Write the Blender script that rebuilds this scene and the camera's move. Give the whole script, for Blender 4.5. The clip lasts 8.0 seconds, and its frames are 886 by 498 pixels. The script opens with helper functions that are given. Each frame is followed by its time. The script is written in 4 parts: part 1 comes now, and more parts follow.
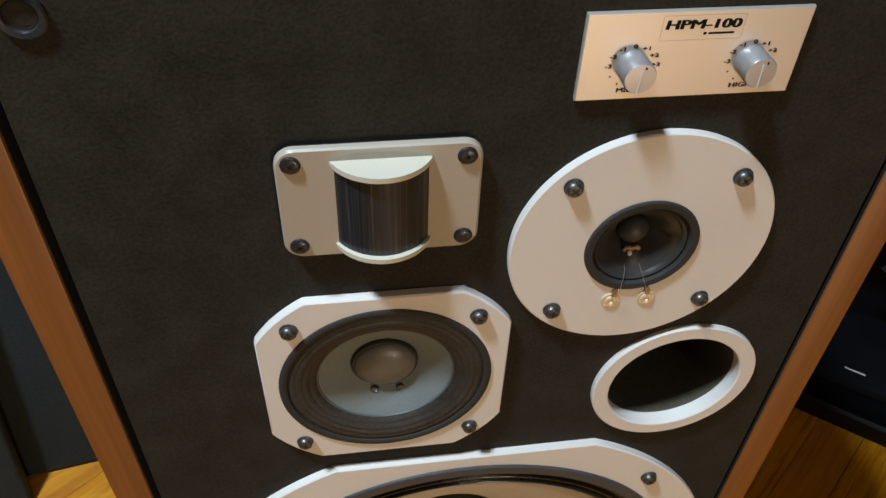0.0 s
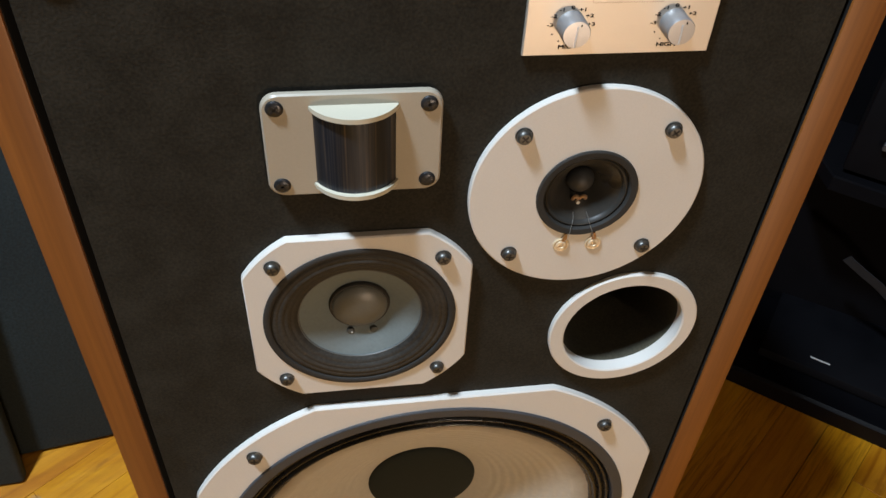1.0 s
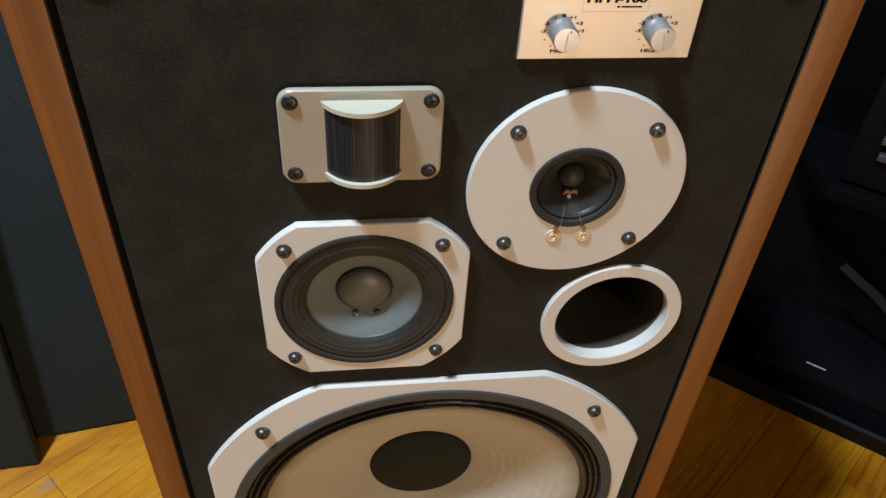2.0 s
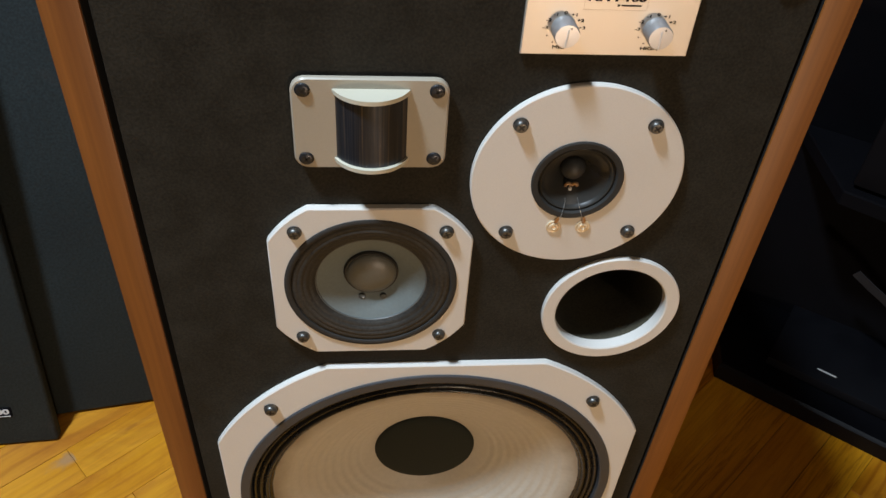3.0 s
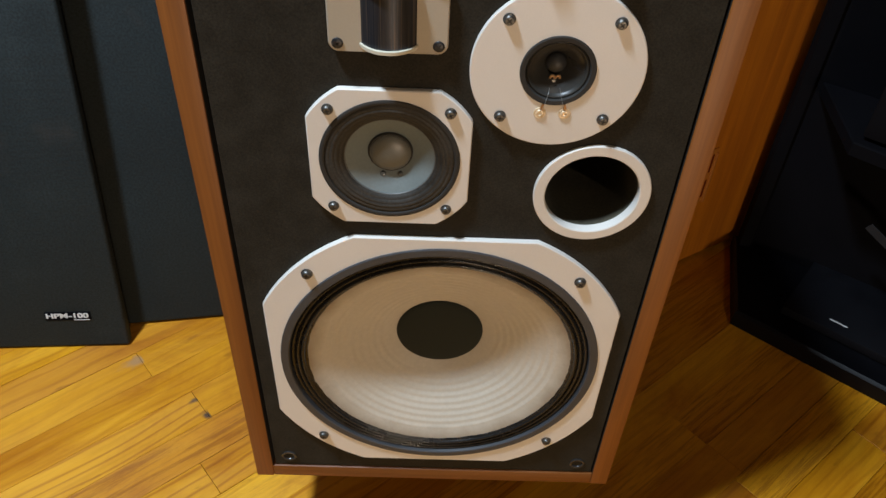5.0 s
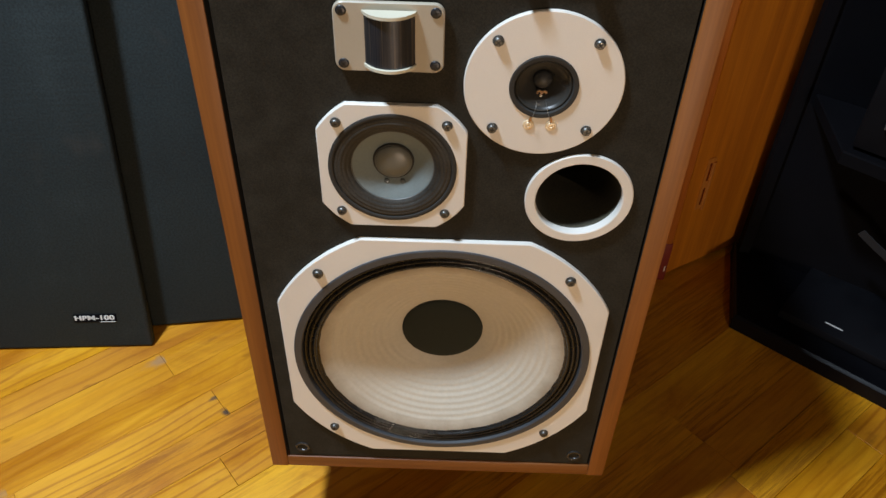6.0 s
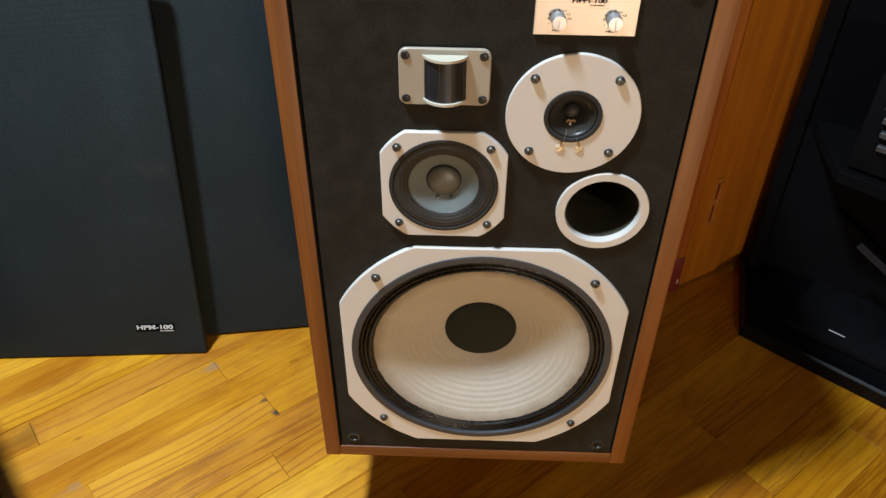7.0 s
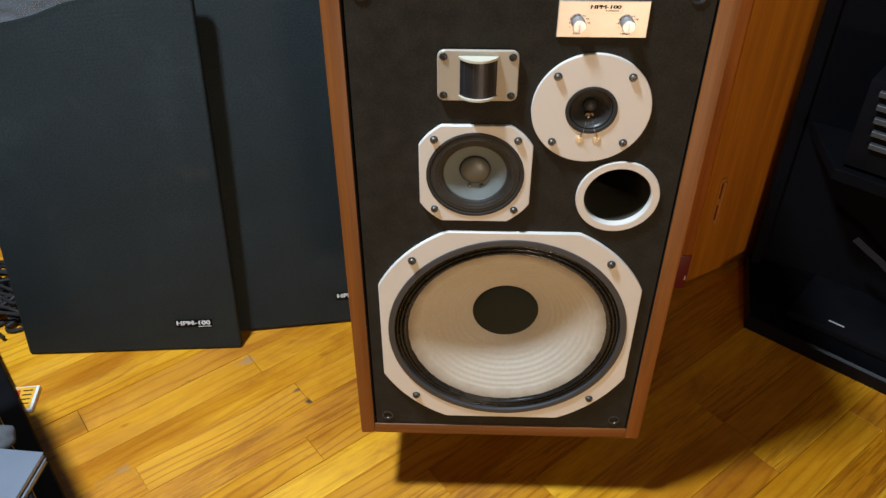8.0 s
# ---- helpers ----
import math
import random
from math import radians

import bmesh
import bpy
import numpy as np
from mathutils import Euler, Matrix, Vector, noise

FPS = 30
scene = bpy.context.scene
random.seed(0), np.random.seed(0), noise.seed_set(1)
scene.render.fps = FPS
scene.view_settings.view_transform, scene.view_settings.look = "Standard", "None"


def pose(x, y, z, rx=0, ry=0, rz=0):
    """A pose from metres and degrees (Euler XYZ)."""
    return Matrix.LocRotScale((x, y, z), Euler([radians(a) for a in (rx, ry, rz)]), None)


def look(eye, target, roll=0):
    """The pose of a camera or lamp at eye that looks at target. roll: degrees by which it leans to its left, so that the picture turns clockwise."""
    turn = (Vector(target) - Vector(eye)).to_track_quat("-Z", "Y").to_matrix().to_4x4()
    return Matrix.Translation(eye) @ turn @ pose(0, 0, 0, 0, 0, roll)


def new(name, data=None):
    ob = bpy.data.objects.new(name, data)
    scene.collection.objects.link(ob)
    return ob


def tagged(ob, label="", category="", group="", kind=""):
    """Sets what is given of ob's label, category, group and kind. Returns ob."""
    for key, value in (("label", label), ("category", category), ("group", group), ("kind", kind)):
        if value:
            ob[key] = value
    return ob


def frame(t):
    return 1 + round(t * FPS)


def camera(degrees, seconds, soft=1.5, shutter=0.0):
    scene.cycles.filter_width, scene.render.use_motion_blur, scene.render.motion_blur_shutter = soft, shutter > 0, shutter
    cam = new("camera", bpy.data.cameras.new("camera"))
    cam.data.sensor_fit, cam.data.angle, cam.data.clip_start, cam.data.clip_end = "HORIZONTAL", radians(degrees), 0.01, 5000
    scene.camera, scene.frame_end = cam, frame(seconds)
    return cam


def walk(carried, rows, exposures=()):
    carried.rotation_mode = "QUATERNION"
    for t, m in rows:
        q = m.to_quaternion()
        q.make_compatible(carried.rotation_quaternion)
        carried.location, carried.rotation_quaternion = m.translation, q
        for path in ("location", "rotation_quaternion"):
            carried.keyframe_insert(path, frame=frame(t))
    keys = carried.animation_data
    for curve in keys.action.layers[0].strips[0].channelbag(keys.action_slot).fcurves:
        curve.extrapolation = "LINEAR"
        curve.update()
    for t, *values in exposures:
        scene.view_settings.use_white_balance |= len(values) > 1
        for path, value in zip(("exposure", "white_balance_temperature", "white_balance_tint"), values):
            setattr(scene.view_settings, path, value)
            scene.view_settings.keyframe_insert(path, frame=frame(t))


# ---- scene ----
cam = camera(58.65, 8.0)
PATH = [
    (0, (-0.0604, -0.2510, 0.9062), (0.1343, 0.9090, -0.1785), 2.40),
    (0.5, (-0.0577, -0.2877, 0.8987), (0.1574, 0.8839, -0.1696), 2.92),
    (1, (-0.0564, -0.3078, 0.9100), (0.1589, 0.8711, -0.1501), 3.36),
    (2.5, (-0.0545, -0.3477, 0.9260), (0.1262, 0.8456, -0.1245), 4.27),
    (3, (-0.0472, -0.3576, 0.9296), (0.1053, 0.8369, -0.1240), 4.39),
    (3.5, (-0.0375, -0.3933, 0.9325), (0.0837, 0.7993, -0.1272), 4.43),
    (4, (-0.0236, -0.4370, 0.9374), (0.0642, 0.7542, -0.1272), 4.08),
    (4.5, (-0.0220, -0.4700, 0.9364), (0.0351, 0.7182, -0.1336), 3.53),
    (6, (-0.0004, -0.5353, 0.9685), (-0.0030, 0.6682, -0.0858), 1.76),
    (6.5, (-0.0115, -0.5844, 1.0037), (-0.0303, 0.6354, -0.0314), 1.20),
    (7, (-0.0301, -0.6327, 1.0278), (-0.0590, 0.6027, 0.0114), 0.69),
    (7.5, (-0.0471, -0.6852, 1.0464), (-0.0825, 0.5671, 0.0512), 0.31),
    (8, (-0.0576, -0.7261, 1.0507), (-0.0962, 0.5349, 0.0667), -0.06),
]
walk(cam, [(t, look(eye, target, roll)) for t, eye, target, roll in PATH], exposures=[(0.0, -0.21), (1.0, -0.11), (3.5, -0.20), (6.0, 0.01), (8.0, 0.09)])

# ---- light ----
world = bpy.data.worlds.new("world")
world.use_nodes = True
world.node_tree.nodes["Background"].inputs[0].default_value = (0.5, 0.42, 0.33, 1)
world.node_tree.nodes["Background"].inputs[1].default_value = 0.02
scene.world = world
scene.view_settings.exposure = 0.0


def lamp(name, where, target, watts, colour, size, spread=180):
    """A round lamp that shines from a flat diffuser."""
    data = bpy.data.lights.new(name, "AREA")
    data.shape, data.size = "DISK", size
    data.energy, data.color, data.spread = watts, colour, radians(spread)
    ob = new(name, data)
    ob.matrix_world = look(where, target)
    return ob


lamp("ceiling_lamp", (-0.87, -0.41, 2.80), (-0.89, -0.36, 0), 58, (0.66, 0.80, 0.95), 0.25, 118)
# unseen warm fill added low in front to brighten the loudspeaker's face
lamp("front_fill", (0.55, -2.25, 0.20), (0.0, 0.0, 0.55), 15.6, (1.0, 0.785, 0.585), 0.24)
lamp("wall_lamp", (0.75, -2.30, 2.40), (0.0, 0.0, 0.6), 6.0, (1.0, 0.80, 0.60), 0.05)

# ---- materials ----


def mat(name, colour, rough=0.5, metal=0.0, spec=0.5):
    m = bpy.data.materials.new(name)
    m.use_nodes = True
    b = m.node_tree.nodes["Principled BSDF"]
    b.inputs["Base Color"].default_value = (*colour, 1)
    b.inputs["Roughness"].default_value = rough
    b.inputs["Metallic"].default_value = metal
    b.inputs["Specular IOR Level"].default_value = spec
    return m


def node(m, kind, **values):
    n = m.node_tree.nodes.new(kind)
    for key, value in values.items():
        n.inputs[key.replace("_", " ")].default_value = value
    return n


def link(m, a, b):
    m.node_tree.links.new(a, b)


def coords(m, scale=(1, 1, 1), turn=(0, 0, 0)):
    tc = node(m, "ShaderNodeTexCoord")
    mp = node(m, "ShaderNodeMapping", Scale=scale, Rotation=turn)
    link(m, tc.outputs["Object"], mp.inputs["Vector"])
    return mp.outputs["Vector"]


def ramp(m, factor, stops):
    r = m.node_tree.nodes.new("ShaderNodeValToRGB")
    e = r.color_ramp.elements
    while len(e) < len(stops):
        e.new(0.5)
    for k, (at, c) in enumerate(stops):
        e[k].position, e[k].color = at, (*c, 1)
    link(m, factor, r.inputs[0])
    return r.outputs[0]


def grainy(name, colour, rough, spread=0.15, fine=900, coarse=25, bump=0.15, depth=0.0002, metal=0.0, spec=0.5):
    """A surface with mottling at two scales and a fine relief."""
    m = mat(name, colour, rough, metal, spec)
    b = m.node_tree.nodes["Principled BSDF"]
    v = coords(m)
    n1 = node(m, "ShaderNodeTexNoise", Scale=fine, Detail=3.0)
    n2 = node(m, "ShaderNodeTexNoise", Scale=coarse, Detail=5.0)
    link(m, v, n1.inputs["Vector"]), link(m, v, n2.inputs["Vector"])
    mix = node(m, "ShaderNodeMix")
    mix.inputs[0].default_value = 0.5
    link(m, n1.outputs[0], mix.inputs[2]), link(m, n2.outputs[0], mix.inputs[3])
    lo, hi = [c * (1 - spread) for c in colour], [min(1, c * (1 + spread)) for c in colour]
    link(m, ramp(m, mix.outputs[0], [(0.35, lo), (0.65, hi)]), b.inputs["Base Color"])
    rr = node(m, "ShaderNodeMapRange", From_Min=0.3, From_Max=0.7, To_Min=max(0.03, rough - 0.1), To_Max=min(1, rough + 0.1))
    link(m, n2.outputs[0], rr.inputs["Value"]), link(m, rr.outputs[0], b.inputs["Roughness"])
    bp = node(m, "ShaderNodeBump", Strength=bump, Distance=depth)
    link(m, n1.outputs[0], bp.inputs["Height"]), link(m, bp.outputs[0], b.inputs["Normal"])
    return m


def wooden(name, dark, light, rough, along, ring=6.0):
    """Straight-grained wood; along: the axis of the grain (0, 1 or 2)."""
    m = mat(name, light, rough)
    b = m.node_tree.nodes["Principled BSDF"]
    s1, s2 = [60, 60, 60], [420, 420, 420]
    s1[along], s2[along] = 2.2, 9
    n1 = node(m, "ShaderNodeTexNoise", Scale=1.0, Detail=4.0, Distortion=0.6)
    n2 = node(m, "ShaderNodeTexNoise", Scale=1.0, Detail=3.0)
    link(m, coords(m, s1), n1.inputs["Vector"]), link(m, coords(m, s2), n2.inputs["Vector"])
    mid = [(a + c) / 2 for a, c in zip(dark, light)]
    c1 = ramp(m, n1.outputs[0], [(0.3, dark), (0.48, mid), (0.7, light)])
    c2 = ramp(m, n2.outputs[0], [(0.35, (0.80, 0.77, 0.74)), (0.6, (1, 1, 1))])
    mx = node(m, "ShaderNodeMix")
    mx.data_type, mx.blend_type = "RGBA", "MULTIPLY"
    mx.inputs[0].default_value = 0.7
    link(m, c1, mx.inputs[6]), link(m, c2, mx.inputs[7])
    own = node(m, "ShaderNodeObjectInfo")
    mo = node(m, "ShaderNodeMix")
    mo.data_type, mo.blend_type = "RGBA", "MULTIPLY"
    mo.inputs[0].default_value = 1.0
    link(m, mx.outputs[2], mo.inputs[6]), link(m, ramp(m, own.outputs["Random"], [(0.0, (0.80, 0.77, 0.74)), (1.0, (1.0, 1.0, 1.0))]), mo.inputs[7])
    link(m, mo.outputs[2], b.inputs["Base Color"])
    bp = node(m, "ShaderNodeBump", Strength=0.12, Distance=0.0003)
    link(m, n2.outputs[0], bp.inputs["Height"]), link(m, bp.outputs[0], b.inputs["Normal"])
    return m


WALNUT_V = wooden("walnut_upright", (0.175, 0.054, 0.008), (0.29, 0.100, 0.0165), 0.52, 2)
WALNUT_H = wooden("walnut_level", (0.175, 0.054, 0.008), (0.29, 0.100, 0.0165), 0.52, 0)
DOOR_WOOD = wooden("orange_stained_wood", (0.39, 0.124, 0.009), (0.54, 0.190, 0.012), 0.4, 2)
JAMB_WOOD = wooden("red_brown_wood", (0.30, 0.075, 0.010), (0.42, 0.125, 0.018), 0.4, 2)
SLOT = grainy("dark_red_slot", (0.13, 0.022, 0.006), 0.75, spec=0.1)
WORN = wooden("worn_orange_paint", (0.47, 0.17, 0.02), (0.55, 0.22, 0.035), 0.5, 2)
STAND_WOOD = wooden("dark_wood", (0.03, 0.016, 0.008), (0.06, 0.03, 0.014), 0.6, 0)
BAFFLE = grainy("black_brown_vinyl", (0.0240, 0.0216, 0.0162), 0.78, 0.42, 700, 45, 0.5, depth=0.0004, spec=0.16)
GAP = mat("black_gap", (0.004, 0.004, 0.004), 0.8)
PLATE = grainy("white_satin_paint", (0.74, 0.70, 0.64), 0.42, 0.03, 1100, 18, 0.05)
CREAM = grainy("cream_painted_metal", (0.42, 0.37, 0.29), 0.4, 0.03, 1100, 18, 0.05)
CREAM_CAP = grainy("cream_moulding", (0.60, 0.56, 0.44), 0.45, 0.03, 1100, 18, 0.05)
GASKET = grainy("grey_rubber_gasket", (0.045, 0.047, 0.052), 0.5, 0.15, 900, 30, 0.2)
GASKET_DARK = grainy("dark_foam_gasket", (0.034, 0.032, 0.029), 0.75, 0.2, 900, 30, 0.3, spec=0.25)
ROLL = grainy("matt_black_foam", (0.030, 0.0275, 0.0235), 0.62, 0.45, 600, 70, 0.6, spec=0.35)
SURROUND = grainy("black_coated_cloth", (0.014, 0.013, 0.012), 0.27, 0.2, 1200, 40, 0.3)
CONE = grainy("cream_paper_cone", (0.51, 0.468, 0.390), 0.55, 0.06, 260, 14, 0.25)


def soiled_rim(m, x, z, r0, r1, tint):
    """Handling grime that creeps in unevenly from the outer edge of a round part."""
    b = m.node_tree.nodes["Principled BSDF"]
    paint = b.inputs["Base Color"].links[0].from_socket
    v = coords(m)
    mp = node(m, "ShaderNodeMapping", Location=(-x, 0, -z), Scale=(1, 0, 1))
    dist = node(m, "ShaderNodeVectorMath")
    dist.operation = "LENGTH"
    link(m, v, mp.inputs["Vector"]), link(m, mp.outputs[0], dist.inputs[0])
    wob = node(m, "ShaderNodeTexNoise", Scale=38.0, Detail=6.0)
    link(m, v, wob.inputs["Vector"])
    off = node(m, "ShaderNodeMath")
    off.operation = "MULTIPLY_ADD"
    off.inputs[1].default_value = 0.018
    link(m, wob.outputs[0], off.inputs[0]), link(m, dist.outputs["Value"], off.inputs[2])
    edge = node(m, "ShaderNodeMapRange", From_Min=r0 + 0.009, From_Max=r1 + 0.009, To_Min=0.0, To_Max=0.8)
    link(m, off.outputs[0], edge.inputs["Value"])
    mx = node(m, "ShaderNodeMix")
    mx.data_type, mx.blend_type = "RGBA", "MULTIPLY"
    mx.inputs[7].default_value = (*tint, 1)
    link(m, edge.outputs[0], mx.inputs[0]), link(m, paint, mx.inputs[6]), link(m, mx.outputs[2], b.inputs["Base Color"])


CAP = grainy("charcoal_felt_cap", (0.0235, 0.0265, 0.0205), 0.9, 0.2, 1500, 40, 0.5, spec=0.2)
MID_CONE = grainy("blue_grey_paper_cone", (0.155, 0.183, 0.180), 0.7, 0.08, 500, 30, 0.25)
MID_RIM = grainy("glossy_grey_rim", (0.10, 0.10, 0.092), 0.55, 0.1, 700, 40, 0.2)
MID_CAP = grainy("grey_paper_cap", (0.125, 0.123, 0.104), 0.4, 0.08, 700, 40, 0.25)
MID_BLOB = grainy("dark_grey_glue", (0.085, 0.092, 0.088), 0.6, 0.3, 700, 60, 0.4)
TAG = grainy("bright_copper", (0.62, 0.40, 0.24), 0.32, metal=0.6)
DOME = grainy("grey_coated_dome", (0.032, 0.033, 0.034), 0.5, 0.2, 900, 40, 0.2)
TWEETER_CONE = grainy("black_paper_cone", (0.033, 0.032, 0.029), 0.36, 0.2, 900, 40, 0.2)
STEEL = grainy("dark_zinc_screw", (0.13, 0.127, 0.118), 0.42, 0.2, 1500, 200, 0.2, metal=0.9)
BLACK_SCREW = grainy("black_oxide_screw", (0.05, 0.05, 0.053), 0.38, 0.2, 1500, 200, 0.2, metal=0.7)
SLOT_SHADE = mat("slot_shade", (0.006, 0.006, 0.006), 0.6)
RUBBER = grainy("black_rubber", (0.024, 0.024, 0.024), 0.22, 0.2, 900, 40, 0.2)
INK = mat("black_ink", (0.008, 0.0075, 0.007), 0.7, spec=0.1)
COPPER = grainy("dull_copper", (0.40, 0.20, 0.07), 0.45, 0.15, 1500, 200, 0.2, metal=0.4)
BRASS = grainy("brass_eyelet", (0.80, 0.65, 0.44), 0.42, 0.12, 1500, 200, 0.2, metal=0.25)
SOLDER = grainy("solder_white", (0.85, 0.83, 0.78), 0.35, 0.08, 1500, 300, 0.3)
WIRE = mat("tinsel_wire", (0.55, 0.52, 0.48), 0.3, 0.8)
TUBE = grainy("brown_card_tube", (0.075, 0.066, 0.042), 0.85, 0.3, 600, 40, 0.4)
PALE = grainy("silver_badge", (0.60, 0.60, 0.585), 0.4, 0.05, 1500, 100, 0.1)
WALL = grainy("tan_wall_paint", (0.075, 0.068, 0.058), 0.75, 0.05, 300, 3, 0.2)
CEILING = grainy("brown_ceiling_board", (0.09, 0.078, 0.062), 0.8, 0.03, 300, 3, 0.2)
GLOSS_BLACK = grainy("black_lacquer", (0.0030, 0.0030, 0.0042), 0.42, 0.2, 500, 12, 0.03, spec=0.2)
MATT_BLACK = grainy("matt_black_board", (0.0024, 0.0023, 0.0034), 0.85, 0.3, 500, 14, 0.2, spec=0.1)
DEVICE = grainy("black_device_shell", (0.0028, 0.0029, 0.0044), 0.75, 0.2, 800, 20, 0.2, spec=0.15)


def brushed(name, colour, rough, stretch, metal=1.0, spread=0.07, lines=0.07):
    m = mat(name, colour, rough, metal)
    b = m.node_tree.nodes["Principled BSDF"]
    n = node(m, "ShaderNodeTexNoise", Scale=1.0, Detail=3.0)
    link(m, coords(m, stretch), n.inputs["Vector"])
    rr = node(m, "ShaderNodeMapRange", From_Min=0.3, From_Max=0.7, To_Min=rough - spread, To_Max=rough + spread)
    link(m, n.outputs[0], rr.inputs["Value"]), link(m, rr.outputs[0], b.inputs["Roughness"])
    bp = node(m, "ShaderNodeBump", Strength=lines, Distance=0.0001)
    link(m, n.outputs[0], bp.inputs["Height"]), link(m, bp.outputs[0], b.inputs["Normal"])
    return m


ALU_PANEL = brushed("satin_aluminium", (0.68, 0.61, 0.52), 0.44, (60, 60, 5200), 0.6, 0.02, 0.06)
ALU_KNOB = brushed("turned_aluminium", (0.50, 0.50, 0.51), 0.34, (900, 900, 900), 0.65, 0.04, 0.03)


def streaked_mesh():
    """Dark perforated metal in upright streaks, the brown ones painting the warm lamp's reflection."""
    m = brushed("dark_metal_mesh", (0.05, 0.053, 0.06), 0.40, (2600, 2600, 60), 0.6)
    b = m.node_tree.nodes["Principled BSDF"]
    n = node(m, "ShaderNodeTexNoise", Scale=1.0, Detail=4.0)
    link(m, coords(m, (900, 60, 9)), n.inputs["Vector"])
    link(m, ramp(m, n.outputs[0], [(0.34, (0.022, 0.026, 0.034)), (0.50, (0.036, 0.040, 0.050)), (0.60, (0.060, 0.054, 0.054)), (0.72, (0.13, 0.105, 0.085))]), b.inputs["Base Color"])
    return m


MESH = streaked_mesh()


def woven(name, colour):
    """Speaker cloth: a fine weave, faint dust and smudges."""
    m = mat(name, colour, 0.75, 0.0, 0.35)
    b = m.node_tree.nodes["Principled BSDF"]
    v = coords(m)
    wx = node(m, "ShaderNodeTexWave", Scale=260.0, Distortion=0.6, Detail=1.0)
    wz = node(m, "ShaderNodeTexWave", Scale=260.0, Distortion=0.6, Detail=1.0)
    wz.bands_direction = "Z"
    n = node(m, "ShaderNodeTexNoise", Scale=5.0, Detail=6.0, Roughness=0.6)
    for k in (wx, wz, n):
        link(m, v, k.inputs["Vector"])
    add = node(m, "ShaderNodeMath")
    link(m, wx.outputs["Fac"], add.inputs[0]), link(m, wz.outputs["Fac"], add.inputs[1])
    dust = [c * 1.5 + 0.004 for c in colour]
    c1 = ramp(m, n.outputs[0], [(0.36, [c * 0.8 for c in colour]), (0.55, colour), (0.74, dust)])
    n3 = node(m, "ShaderNodeTexNoise", Scale=330.0, Detail=2.0)
    link(m, v, n3.inputs["Vector"])
    mx = node(m, "ShaderNodeMix")
    mx.data_type, mx.blend_type = "RGBA", "MULTIPLY"
    mx.inputs[0].default_value = 0.8
    link(m, c1, mx.inputs[6]), link(m, ramp(m, n3.outputs[0], [(0.36, (0.55, 0.55, 0.55)), (0.62, (1.25, 1.25, 1.25))]), mx.inputs[7])
    c1 = mx.outputs[2]
    n2 = node(m, "ShaderNodeTexNoise", Scale=7.5, Detail=3.0, Roughness=0.5)
    link(m, v, n2.inputs["Vector"])
    mx = node(m, "ShaderNodeMix")
    mx.data_type = "RGBA"
    mx.inputs[7].default_value = (0.050, 0.042, 0.036, 1)
    smudge = node(m, "ShaderNodeMapRange", From_Min=0.63, From_Max=0.78, To_Min=0.0, To_Max=0.5)
    link(m, n2.outputs[0], smudge.inputs["Value"]), link(m, smudge.outputs[0], mx.inputs[0]), link(m, c1, mx.inputs[6])
    link(m, mx.outputs[2], b.inputs["Base Color"])
    bp = node(m, "ShaderNodeBump", Strength=0.4, Distance=0.0004)
    link(m, add.outputs[0], bp.inputs["Height"]), link(m, bp.outputs[0], b.inputs["Normal"])
    return m


CLOTH = woven("navy_black_cloth", (0.0104, 0.0172, 0.0188))
GRAIN = radians(40)


WORN_SPOTS = ((-0.157, 0.500, 0.034, 0.012, (0.27, 0.19, 0.13), 0.55), (-0.125, 0.347, 0.010, 0.010, (0.04, 0.03, 0.03), 0.9),
              (-0.127, 0.381, 0.013, 0.005, (0.09, 0.055, 0.03), 0.8), (-0.449, 0.546, 0.105, 0.026, (0.26, 0.115, 0.010), 0.60), (-0.425, 0.405, 0.045, 0.009, (0.33, 0.21, 0.11), 0.45))


